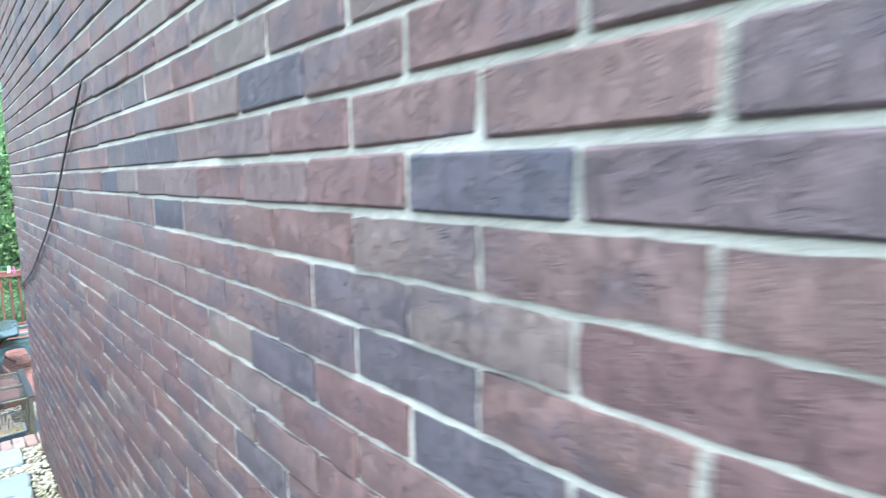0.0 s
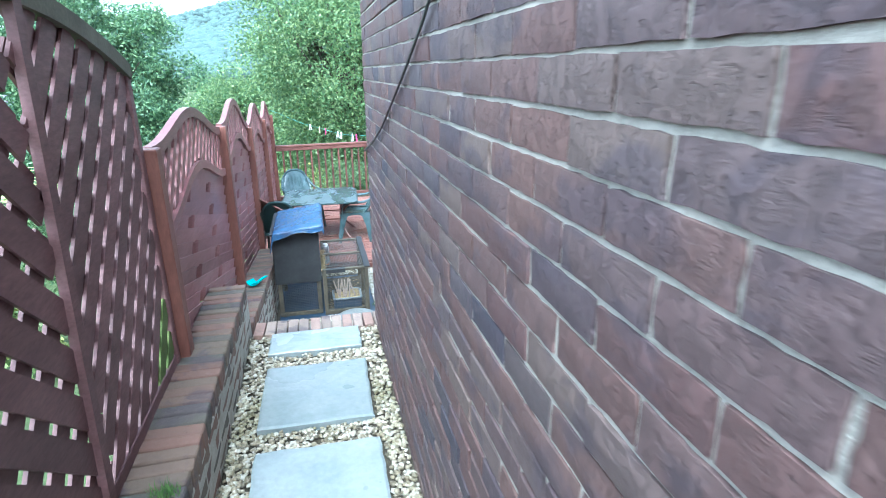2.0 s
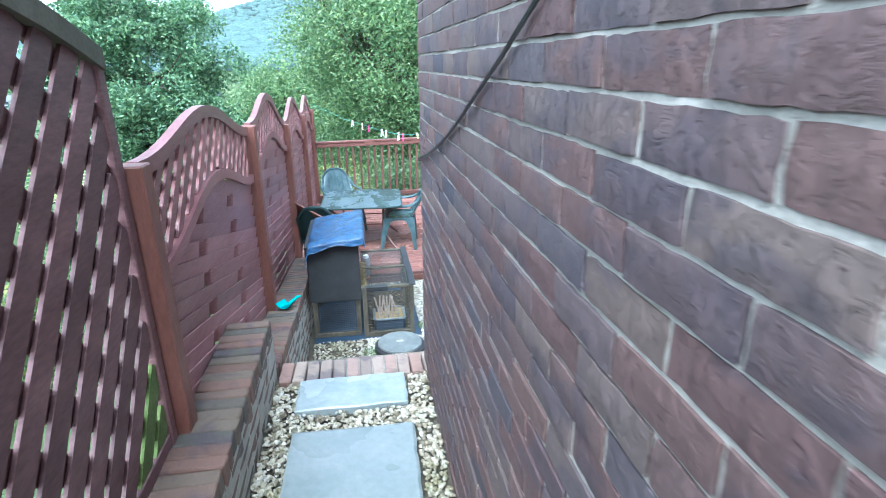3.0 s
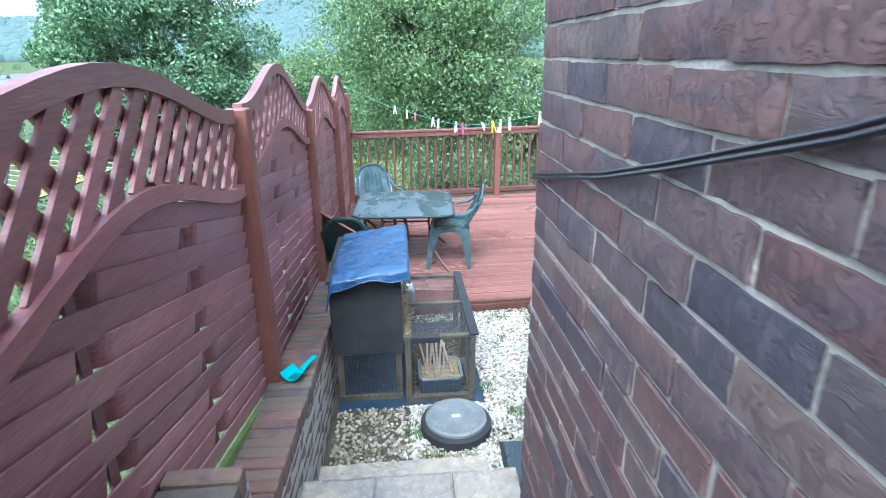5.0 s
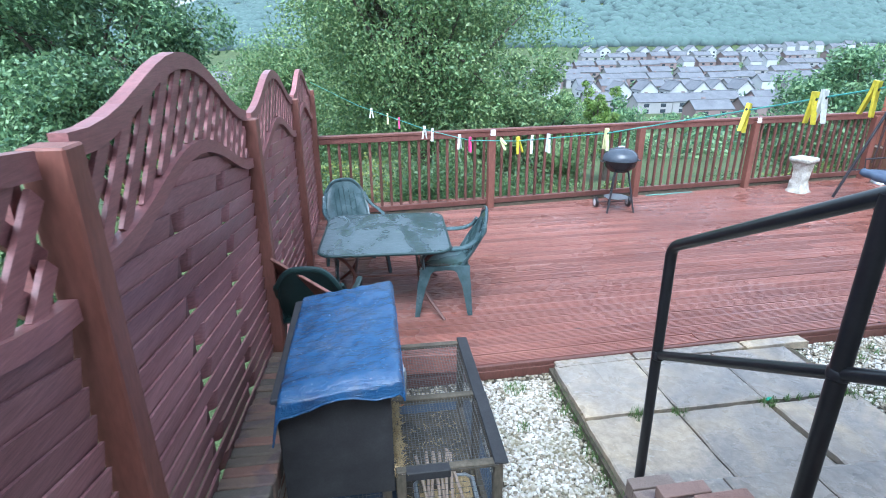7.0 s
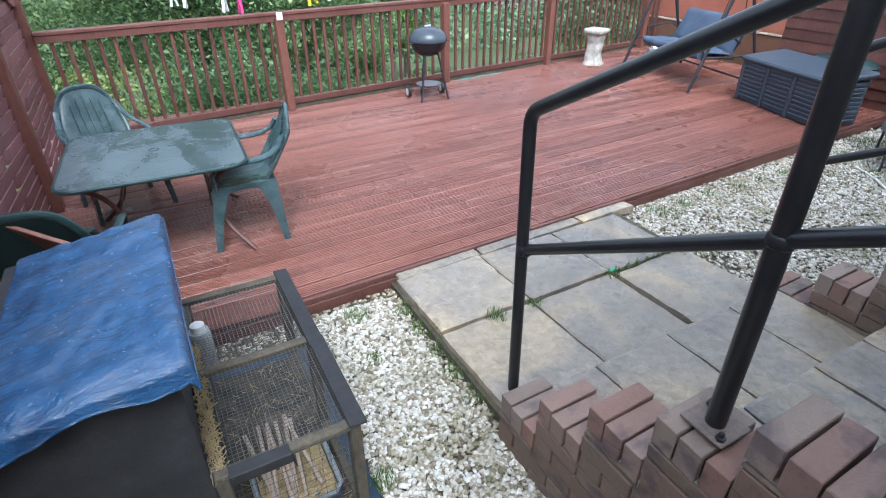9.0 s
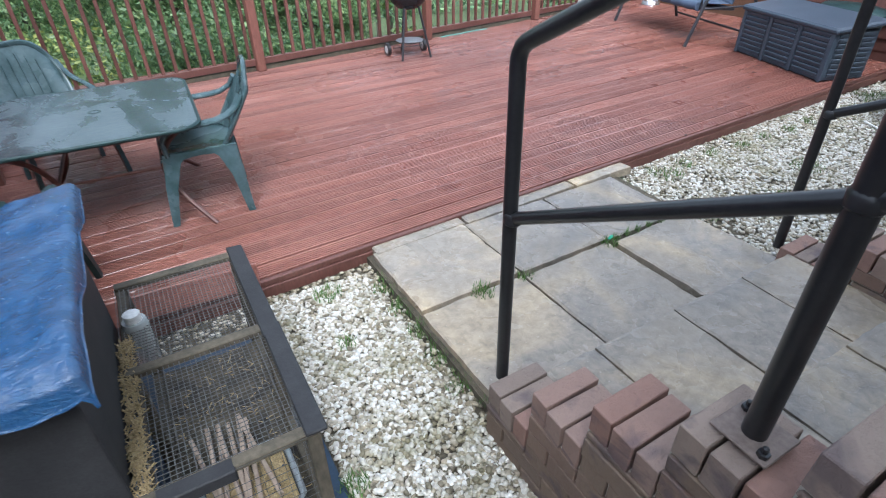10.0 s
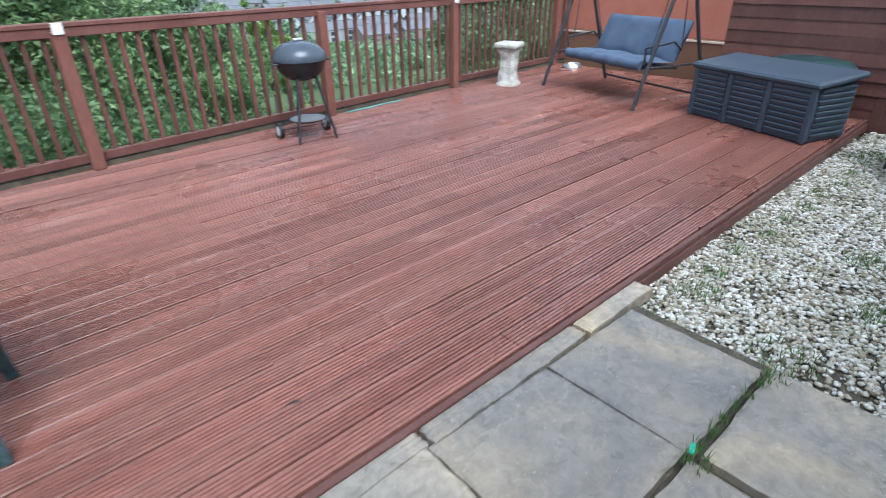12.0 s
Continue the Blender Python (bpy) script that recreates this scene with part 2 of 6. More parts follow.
def deck_material():
    """Rain-wet red stain on grooved boards: worn pale streaks along the grain, knots and damp sheen."""
    m, nt, b = nodes("red_deck_stain")
    along = (0.22, 2.2, 1)
    c = ramp(nt, noisy(nt, 2.6, 6, 0.6, along, "World"), [(0.32, (0.165, 0.06, 0.044)), (0.7, (0.285, 0.125, 0.096))])
    fine = noisy(nt, 70, 4, 0.6, along, "World")
    c = mixc(nt, 1.0, c, ramp(nt, fine, [(0.25, (0.62,) * 3), (0.75, (1.15,) * 3)]), "MULTIPLY")
    c = mixc(nt, 1.0, c, ramp(nt, rnd(nt, False), [(0.0, (0.78,) * 3), (1.0, (1.14,) * 3)]), "MULTIPLY")
    worn = noisy(nt, 1.5, 5, 0.6, (0.5, 3.4, 1), "World", 0.6)
    c = mixc(nt, ramp(nt, worn, [(0.6, (0, 0, 0)), (0.74, (0.5,) * 3)]), c, (0.4, 0.25, 0.21))
    knots = noisy(nt, 11, 2, 0.5, (0.55, 1, 1), "World")
    c = mixc(nt, ramp(nt, knots, [(0.735, (0, 0, 0)), (0.76, (0.85,) * 3)]), c, (0.03, 0.014, 0.01))
    link(nt, c, b.inputs["Base Color"])
    b.inputs["Specular IOR Level"].default_value = 0.5
    link(nt, ramp(nt, noisy(nt, 0.9, 4, 0.55, None, "World"), [(0.38, (0.46,) * 3), (0.62, (0.2,) * 3)]), b.inputs["Roughness"])
    bump(nt, b, fine, 0.35, 0.002)
    return m


M_deck = deck_material()
M_fence = surface("red_brown_fence_stain", (0.22, 0.088, 0.086), (0.31, 0.145, 0.14), 0.5, 3.5, 60, 0.4, 0.003, stretch=(1, 0.22, 2.2), wet=0.15, coord="World", vary=False, tone=0.35)
M_rail = surface("red_brown_rail_stain", (0.11, 0.042, 0.032), (0.16, 0.07, 0.055), 0.5, 4, 70, 0.35, 0.003, stretch=(1, 1, 0.3), coord="World", vary=False, tone=0.3)
M_black = surface("black_gloss_paint", (0.012, 0.012, 0.014), (0.02, 0.02, 0.022), 0.3, 10, 80, 0.15, 0.002, spec=0.5)
M_ground = surface("grassy_ground", (0.05, 0.075, 0.025), (0.09, 0.12, 0.04), 0.95, 0.35, 9, 0.8, 0.1, coord="World", tone=0.4)
M_grass = surface("grass_blades", (0.07, 0.15, 0.03), (0.12, 0.2, 0.05), 0.7, 12, 60, 0.1, 0.002, vary=True, coord="World")

# ---- ground ----
def ground_z(x, y):
    """Height of the land: a terrace, a steep bank, a valley with a town and a wooded hill beyond."""
    ys = [-400, 12.9, 15, 26, 60, 110, 150, 220, 300, 380, 430, 520, 800, 1150, 1700, 2600]
    zs = [-0.18, -0.18, -1.6, -6, -11, -16.5, -19.5, -19.5, -16, -8, -3, 8, 62, 112, 120, 60]
    z = float(np.interp(y, ys, zs))
    if y < 12.9 and x < -0.4:
        z = -0.18 - min(1.6, 0.16 * (-0.4 - x))
    if y > 430:
        k = min(1.0, (y - 430) / 500)
        z += k * (26 * math.sin(x / 260 + 0.6) + 16 * math.sin(x / 95 + y / 130) + 42 * (x / 700))
    return z


def ground_axis(fine, far):
    return sorted(set([round(v, 3) for v in fine] + far))


gx = ground_axis(np.linspace(-14, 14, 57), [-1500, -1100, -800, -600, -480, -380, -300, -240, -190, -150, -120, -95, -75, -60, -46, -36, -28, -21, -17, 17, 21, 28, 36, 46, 60, 75, 95, 120, 150, 190, 240, 300, 380, 480, 600, 800, 1100, 1500, 2000])
gy = ground_axis(np.linspace(12.5, 30, 36), [-400, -120, -40, -15, -5, 0, 3, 6, 9, 12, 34, 40, 48, 60, 75, 90, 110, 130, 150, 185, 220, 260, 300, 340, 380, 430, 475, 520, 600, 700, 800, 900, 1000, 1150, 1300, 1500, 1700, 2100, 2600])
g = Geo()
ny = len(gy)
for x in gx:
    for y in gy:
        n = noise.noise(Vector((x * 0.3, y * 0.3, 0))) * 0.25 if y > 13.5 else 0
        g.v.append((x, y, ground_z(x, y) + n))
g.f = [(i * ny + j, (i + 1) * ny + j, (i + 1) * ny + j + 1, i * ny + j + 1) for i in range(len(gx) - 1) for j in range(ny - 1)]
setting(put("ground", g, M_ground, smooth=180), "green sloping land falling away to a wide valley", "ground")

# ---- house ----
WX, WY, PITCH, ZJ = 0.84, 5.0, 0.0765, 2.032
house = setting(thing("house_wall", "", ""), "purple-red rough brick house wall with pale mortar", "wall")
core = Geo().box((WX + 0.156, 0.505, 2.2), (0.30, 8.99, 4.4)).box((4.64, WY - 0.161, 2.2), (6.98, 0.30, 4.4)).box((4.64, -3.84, 2.2), (6.98, 0.3, 4.4)).box((8.28, 0.505, 2.2), (0.3, 8.99, 4.4))
put("mortar", core, M_mortar, house, "pale sandy mortar between the bricks")
put("roof", Geo().box((4.65, 0.43, 4.44), (7.5, 8.8, 0.08), 0.02), surface("roof_tile", (0.09, 0.07, 0.06), (0.13, 0.1, 0.09), coord="World"), house)

# ---- raised side path ----
PZ = 0.66
setting(put("path_bed", Geo().box((0.4, 0.2, 0.12), (0.92, 9.4, 0.98)), M_soil), "dark soil bed under the side path gravel", "path")


def riven(w, l, t, seed, ch=0.006):
    """A stone slab with an uneven outline and a slightly uneven top; its top centre lies at the origin."""
    r = random.Random(seed)
    n = 9
    ring = []
    for k in range(4 * n):
        s, u = divmod(k, n)
        u = u / n * 2 - 1
        p = [(u, -1), (1, u), (-u, 1), (-1, -u)][s]
        j = r.uniform(-0.004, 0.004)
        ring.append((p[0] * (w / 2 + j), p[1] * (l / 2 + j)))
    vs = [(0, 0, r.uniform(-0.002, 0.002))]
    m = len(ring)
    for k, z in ((1 - 2.2 * ch / w * 2, 0.0), (1.0, -ch), (1.0, -t)):
        vs += [(x * k, y * k, z + (r.uniform(-0.002, 0.002) if z > -t else 0)) for x, y in ring]
    fs = [(0, 1 + k, 1 + (k + 1) % m) for k in range(m)]
    for a in (0, 1):
        fs += [(1 + a * m + k, 1 + (a + 1) * m + k, 1 + (a + 1) * m + (k + 1) % m, 1 + a * m + (k + 1) % m) for k in range(m)]
    return Geo().add(vs, fs)


def pebbles(spots, seed, size=(0.012, 0.024)):
    """Many rounded stones at rows of x, y, z, as one mesh."""
    r = np.random.RandomState(seed)
    t = (1 + 5 ** 0.5) / 2
    ico = np.array([(-1, t, 0), (1, t, 0), (-1, -t, 0), (1, -t, 0), (0, -1, t), (0, 1, t), (0, -1, -t), (0, 1, -t), (t, 0, -1), (t, 0, 1), (-t, 0, -1), (-t, 0, 1)]) / (1 + t * t) ** 0.5
    tri = np.array([(0, 11, 5), (0, 5, 1), (0, 1, 7), (0, 7, 10), (0, 10, 11), (1, 5, 9), (5, 11, 4), (11, 10, 2), (10, 7, 6), (7, 1, 8), (3, 9, 4), (3, 4, 2), (3, 2, 6), (3, 6, 8), (3, 8, 9), (4, 9, 5), (2, 4, 11), (6, 2, 10), (8, 6, 7), (9, 8, 1)])
    spots = np.array(spots)
    n = len(spots)
    rad = r.uniform(size[0], size[1], (n, 1, 1)) * np.stack([r.uniform(0.75, 1.35, n), r.uniform(0.7, 1.1, n), r.uniform(0.45, 0.75, n)], 1)[:, None, :]
    v = ico[None] * (1 + r.uniform(-0.16, 0.16, (n, 12, 1))) * rad
    a, b = r.uniform(0, 6.28, n), r.uniform(-0.5, 0.5, n)
    ca, sa, cb, sb = np.cos(a)[:, None], np.sin(a)[:, None], np.cos(b)[:, None], np.sin(b)[:, None]
    x, y, z = v[..., 0], v[..., 1], v[..., 2]
    y, z = y * cb - z * sb, y * sb + z * cb
    v = np.stack([x * ca - y * sa, x * sa + y * ca, z], -1) + spots[:, None, :]
    f = (tri[None] + (np.arange(n) * 12)[:, None, None]).reshape(-1, 3)
    me = bpy.data.meshes.new("gravel")
    me.vertices.add(n * 12)
    me.vertices.foreach_set("co", v.reshape(-1))
    me.loops.add(len(f) * 3)
    me.loops.foreach_set("vertex_index", f.reshape(-1))
    me.polygons.add(len(f))
    me.polygons.foreach_set("loop_start", np.arange(len(f)) * 3)
    me.polygons.foreach_set("use_smooth", np.ones(len(f), bool))
    me.update(calc_edges=True)
    me.validate()
    return me


def scatter(x0, x1, y0, y1, per, seed, keep, z):
    r = random.Random(seed)
    out = []
    for _ in range(int((x1 - x0) * (y1 - y0) * per)):
        x, y = r.uniform(x0, x1), r.uniform(y0, y1)
        if keep(x, y):
            out.append((x, y, z + r.uniform(-0.004, 0.012)))
    return out


def gravel_material(name, stops):
    m, nt, b = nodes(name)
    c = ramp(nt, rnd(nt, True), stops)
    c = mixc(nt, 0.6, c, ramp(nt, noisy(nt, 60, 4, 0.6, None, "World"), [(0.3, (0.6,) * 3), (0.7, (1.1,) * 3)]), "MULTIPLY")
    link(nt, c, b.inputs["Base Color"])
    dirt = noisy(nt, 3.2, 5, 0.6, None, "World", 0.6)
    c = mixc(nt, ramp(nt, dirt, [(0.5, (0, 0, 0)), (0.68, (0.65,) * 3)]), c, (0.2, 0.18, 0.09))
    link(nt, c, b.inputs["Base Color"])
    b.inputs["Roughness"].default_value = 0.5
    return m


M_white = gravel_material("white_gravel", [(0.0, (0.13, 0.11, 0.07)), (0.2, (0.33, 0.28, 0.2)), (0.45, (0.52, 0.48, 0.4)), (1.0, (0.72, 0.7, 0.65))])
M_buff = gravel_material("buff_gravel", [(0.0, (0.12, 0.1, 0.07)), (0.3, (0.28, 0.23, 0.15)), (0.6, (0.42, 0.37, 0.27)), (1.0, (0.55, 0.52, 0.45))])

# slabs of the side path, each beside the house wall
path = setting(thing("path", "", ""), "blue-grey riven slabs laid in gravel along the house", "path")
ends = [(4.585, 4.88)] + [(3.79 - 0.8 * k, 4.41 - 0.8 * k) for k in range(7)]
for i, (a, b) in enumerate(ends):
    me = riven(0.6, b - a, 0.05, 10 + i).mesh("slab", M_slab_path)
    put("slab", me, None, path, at=pose(0.402, (a + b) / 2, PZ, 0, 0, random.uniform(-1.5, 1.0)))


def off_slabs(x, y):
    return not any(a - 0.01 < y < b + 0.01 and 0.1 < x < 0.72 for a, b in ends)


path_gravel = put("gravel", pebbles(scatter(-0.03, 0.83, -1.5, 4.9, 4300, 3, off_slabs, PZ - 0.033), 5, (0.008, 0.0165)), M_buff)
path_gravel.data.materials.append(M_buff)
tagged(path_gravel, "buff and grey gravel round the path slabs", "gravel", "", "stuff")

# brick-edged step and stone tread down from the path
step = setting(thing("garden_step", "", ""), "stone tread below a brick-on-edge step", "steps")
put("riser", Geo().box((0.46, 5.2, 0.1), (0.96, 0.62, 0.49), 0.004), M_mortar, step)
for k, (a, b) in enumerate(((0.0, 0.31), (0.315, 0.66), (0.665, 0.96))):
    put("tread", riven(b - a, 0.47, 0.05, 30 + k), M_slab, step, at=pose((a + b) / 2, 5.325, 0.395))
put("landing", riven(0.9, 0.4, 0.06, 34), M_slab, step, at=pose(0.45, 5.75, 0.13))
put("base", Geo().box((0.45, 5.75, -0.02), (0.86, 0.36, 0.18)), M_mortar, step)

# ---- lower gravel yard ----
setting(put("gravel_bed", Geo().box((4.2, 6.6, -0.17), (8.6, 3.6, 0.1)), M_soil), "dark soil bed under the yard gravel", "ground")
MAN = (0.79, 6.5)


def yard(x, y):
    if 1.6 < x < 3.72 and y < 8.14 and not (x > 3.5 and y > 7.1):
        return False
    if x < 0.96 and y < 5.95 or (x - MAN[0]) ** 2 + (y - MAN[1]) ** 2 < 0.045:
        return False
    if x < 1.03 and 6.75 < y < 7.98:
        return False
    n = noise.noise(Vector((x * 2.1, y * 2.1, 3.0)))
    return n < 0.3 or random.random() < 0.35


spots_w = [p for p in scatter(0.0, 1.64, 5.75, 8.18, 8000, 7, yard, -0.115) if p[1] < 8.1 and (p[0] > 0.98 or p[1] < 6.75 and (p[0] > 0.5 or p[1] < 6.2))]
spots_w += scatter(3.6, 8.08, 5.2, 8.38, 4000, 8, yard, -0.115)
gw = put("gravel", pebbles(spots_w, 9, (0.008, 0.0165)), M_white)
gw.data.materials.append(M_white)
tagged(gw, "wet white gravel with gaps of soil and moss", "gravel", "", "stuff")
spots_b = scatter(0.0, 1.64, 5.75, 8.18, 1900, 17, lambda x, y: not (x < 0.96 and y < 5.95 or x < 1.03 and 6.75 < y < 7.98), -0.118) + scatter(3.6, 8.08, 5.2, 8.42, 1100, 18, lambda x, y: True, -0.118)
spots_b += scatter(1.0, 6.9, 7.95, 8.32, 900, 19, lambda x, y: x < 1.64 or x > 3.75, -0.11) + scatter(1.45, 1.66, 6.9, 8.1, 2200, 20, lambda x, y: True, -0.11)
gb = put("gravel", pebbles(spots_b, 19, (0.008, 0.017)), M_buff)
gb.data.materials.append(M_buff)
tagged(gb, "dull brown pebbles between the white gravel", "gravel", "", "stuff")


def tufts(spots, seed, h=0.06):
    """Short grass and moss blades round given spots."""
    r = random.Random(seed)
    o = Geo()
    for x, y, z, rad, n in spots:
        for _ in range(n):
            a, d = r.uniform(0, 6.28), rad * r.random() ** 0.6
            px, py = x + d * math.cos(a), y + d * math.sin(a)
            b, k = r.uniform(0, 6.28), h * r.uniform(0.4, 1.1)
            w = 0.0025
            dx, dy = math.cos(b), math.sin(b)
            o.add([(px - dy * w, py + dx * w, z), (px + dy * w, py - dx * w, z), (px + dx * k * 0.5, py + dy * k * 0.5, z + k)], [(0, 1, 2)])
    return o


# ---- patio ----
patio = setting(thing("patio", "", ""), "wet grey and buff riven paving slabs", "paving")
put("bed", Geo().box((2.63, 7.46, -0.125), (1.96, 1.44, 0.12)), M_soil, patio)
seed = 50
for row, (y1, y0) in enumerate(((8.14, 7.555), (7.535, 6.75))):
    for c in range(3):
        x = 1.676 + 0.617 * c
        if row == 1 and c == 2:
            put("slab", riven(0.62, y1 - y0 - 0.05, 0.06, seed), M_slab, patio, at=pose(x + 0.35, (y1 + y0) / 2 + 0.02, -0.024, 0, 0, 2.4))
        else:
            put("slab", riven(0.606, y1 - y0 - 0.006, 0.06, seed), M_slab, patio, at=pose(x + 0.303, (y1 + y0) / 2, -0.022, random.uniform(-0.6, 0.6), random.uniform(-0.5, 0.5), 1.0))
        seed += 1
for c, w in enumerate((0.62, 0.9, 0.55)):
    put("edging", riven(w - 0.02, 0.11, 0.06, seed + c), M_slab, patio, at=pose(1.68 + (0, 0.62, 1.52)[c] + w / 2, 8.17 + 0.04 * (c * 0.6), -0.016, 0, 0, 2.6))

# ---- garden steps up to the house, between two brick walls with handrails ----
SX0, SX1 = 1.82, 3.38
flight = setting(thing("stairs", "", ""), "stone-topped garden steps rising to the house", "stairs")
for i in range(4):
    yf, z = 6.81 - 0.57 * i, 0.15 + 0.18 * i
    yb = yf - 0.57 if i < 3 else WY - 0.0
    put("riser", Geo().box(((SX0 + SX1) / 2, (yf - 0.02 + WY) / 2, z - 0.14), (SX1 - SX0, yf - 0.02 - WY, 0.16)), M_mortar, flight)
    cuts = ((SX0 + 0.005, 2.25), (2.26, 2.7), (2.712, 3.05), (3.06, SX1 - 0.005)) if i % 2 else ((SX0 + 0.005, 2.08), (2.09, 2.54), (2.552, 3.0), (3.008, SX1 - 0.005))
    for a, b in cuts:
        put("tread", riven(b - a, min(yf - yb + 0.03, 0.62), 0.05, seed), M_slab, flight, at=pose((a + b) / 2, yf - min(yf - yb + 0.03, 0.62) / 2, z))
        seed += 1


def coping_z(y):
    """Height of the stepped brick coping along the stair walls."""
    return 0.16 + max(0.0, 6.865 - y) * 0.786


def stair_wall(name, x0, x1, label):
    w = setting(thing(name, "", ""), label, "wall")
    n = 4
    ys = 6.865
    r = random.Random(4)
    core = Geo()
    groups = []
    y = ys
    while y > WY + 0.05:
        groups.append(y)
        y -= 0.238
    for k, yt in enumerate(groups):
        yb = max(yt - 0.238, WY)
        zt = coping_z(yt) - 0.108
        core.box(((x0 + x1) / 2, (yt + yb) / 2, (zt - 0.15) / 2), (x1 - x0 - 0.02, yt - yb, zt + 0.15))
    put("mortar", core, M_mortar, w)
    one = Geo().box((0, 0, 0), (x1 - x0, 0.069, 0.106), 0.003, None, 0.003, r).mesh("brick", M_sbrick)
    for k, yt in enumerate(groups):
        for j in range(3):
            yy = yt - 0.038 - 0.079 * j
            if yy < WY + 0.04:
                continue
            put("brick", one, None, w, at=pose((x0 + x1) / 2 + r.uniform(-0.004, 0.004), yy, coping_z(yt) - 0.053 - 0.004 * j + r.uniform(-0.002, 0.002), r.uniform(-1, 1) + 0.8, r.uniform(-0.6, 0.6), r.uniform(-1, 1)))
    # running courses under the coping, with cut bricks where a course meets it
    sizes = {}

    def laid(y1, y0, z0, z1):
        key = round(y1 - y0, 2), round(z1 - z0, 2)
        if key not in sizes:
            sizes[key] = Geo().box((0, 0, 0), (0.05, max(0.03, key[0] - 0.009), max(0.012, key[1] - 0.009)), 0.003, None, 0.002, r).mesh("brick", M_stairbrick)
        put("brick", sizes[key], None, w, at=pose(x0 + 0.022 + r.uniform(-0.002, 0.002), (y1 + y0) / 2, (z0 + z1) / 2, r.uniform(-0.6, 0.6)))

    def under(y):
        k = min(len(groups) - 1, max(0, int((groups[0] - y) / 0.238)))
        return coping_z(groups[k]) - 0.108

    for row in range(16):
        z0, z1 = -0.14 + 0.0765 * row, -0.0635 + 0.0765 * row
        y = groups[0]
        while y > WY + 0.12 and under(y - 0.02) < z1:
            room = under(y - 0.02) - z0
            if room > 0.02:
                laid(y, y - 0.238, z0, z0 + room)
            y -= 0.238
        length = 0.113 if row % 2 else 0.226
        while y > WY + 0.12:
            laid(y, y - length, z0, z1)
            y -= length
            length = 0.226
    return w


stair_wall("wall_stair_near", 1.60, 1.82, "low orange-red brick wall with stepped brick-on-edge coping")
stair_wall("wall_stair_far", 3.38, 3.60, "low orange-red brick wall beside the steps with stepped coping")


def bend(p, q, s, r, n=5):
    """Points of a rounded corner at q."""
    p, q, s = Vector(p), Vector(q), Vector(s)
    a, b = q + (p - q).normalized() * r, q + (s - q).normalized() * r
    return [a * (1 - t) ** 2 + q * 2 * t * (1 - t) + b * t * t for t in [i / n for i in range(n + 1)]]


def handrail(x, zb, label):
    h = thing("handrail", label, "handrail", "handrails of the steps")
    y1, y2, y3 = 6.912, 6.045, 5.1
    low, top2, top3 = (x, y1, zb), 1.815, 2.33
    pts = [(x, y1, zb)] + bend((x, y1, zb), (x, y1 + 0.025, 1.345), (x, y2, top2), 0.05) + [(x, y2, top2), (x, y3, top3)]
    put("top_rail", Geo().tube(pts, 0.024, 14), M_black, h, smooth=True)
    put("mid_rail", Geo().tube([(x, y1, 0.82), (x, y2, 1.298), (x, y3, 1.81)], 0.021, 12), M_black, h, smooth=True)
    put("post", Geo().tube([(x, y2, 0.74), (x, y2, top2)], 0.027, 14), M_black, h, smooth=True)
    put("post", Geo().tube([(x, y3, 1.1), (x, y3, top3)], 0.027, 14), M_black, h, smooth=True)
    plate = put("base_plate", Geo().box((x, y2, 0.738), (0.12, 0.13, 0.008), 0.002), surface("rusty_plate", (0.16, 0.12, 0.1), (0.25, 0.2, 0.17), 0.6, 20, metal=0.3), h, "worn steel base plate")
    for sx, sy in ((-0.04, -0.045), (0.04, 0.045)):
        put("bolt", Geo().lathe((x + sx, y2 + sy, 0.74), [(0.013, 0), (0.013, 0.012), (0.007, 0.013), (0.007, 0.026), (0.002, 0.028)], 6), M_black, plate)
    for yy, z in ((y1, 0.82), (y2, 1.298)):
        put("weld_collar", Geo().lathe((x, yy, z - 0.02), [(0.024, 0), (0.031, 0.008), (0.031, 0.03), (0.024, 0.04)], 14), M_black, h, smooth=True)
    return h


handrail(1.70, 0.1, "black painted tubular steel handrail beside the steps")
handrail(3.47, 0.1, "black painted tubular steel handrail on the far stair wall")

# ---- low sloping brick wall under the fence ----
low = setting(thing("wall_low", "", ""), "low weathered brick retaining wall under the fence", "wall")
put("core", Geo().box((-0.165, 1.4, 0.42), (0.25, 7.2, 1.0)), M_mortar, low)


def low_z(y):
    return 0.675 - 0.128 * (y - 5.0)


g = Geo()
g.sheet(lambda u, v: (-0.29 + 0.25 * v, 5.0 + 3.25 * u, low_z(5.0 + 3.25 * u) - 0.1), 12, 1)
g.sheet(lambda u, v: (-0.04, 5.0 + 3.25 * u, -0.2 + (low_z(5.0 + 3.25 * u) + 0.1) * v), 12, 1)
put("core", g, M_mortar, low)

# ---- fence ----
FX = -0.275
# old dark stain of the trellis; also paints recess shade onto the battens
M_fence_old_and_shade = surface("dark_old_stain_and_recess_shade", (0.14, 0.068, 0.068), (0.215, 0.112, 0.11), 0.6, 3.5, 60, 0.4, 0.003, stretch=(1, 0.4, 1.5), coord="World", vary=False, tone=0.35)
fence = setting(thing("fence", "", ""), "tall red-brown stained wooden garden fence with wavy lattice tops", "fence")
M_cap = surface("worn_red_post", (0.155, 0.056, 0.04), (0.21, 0.09, 0.068), 0.5, 5, 70, 0.35, 0.003, stretch=(1, 1, 0.25), coord="World", tone=0.3)
M_algae = surface("algae_green_wood", (0.09, 0.085, 0.055), (0.15, 0.14, 0.1), 0.8, 7, 70, 0.4, 0.003, coord="World")
M_moss = surface("mossy_board", (0.09, 0.13, 0.03), (0.16, 0.2, 0.06), 0.85, 9, 80, 0.5, 0.004, coord="World")


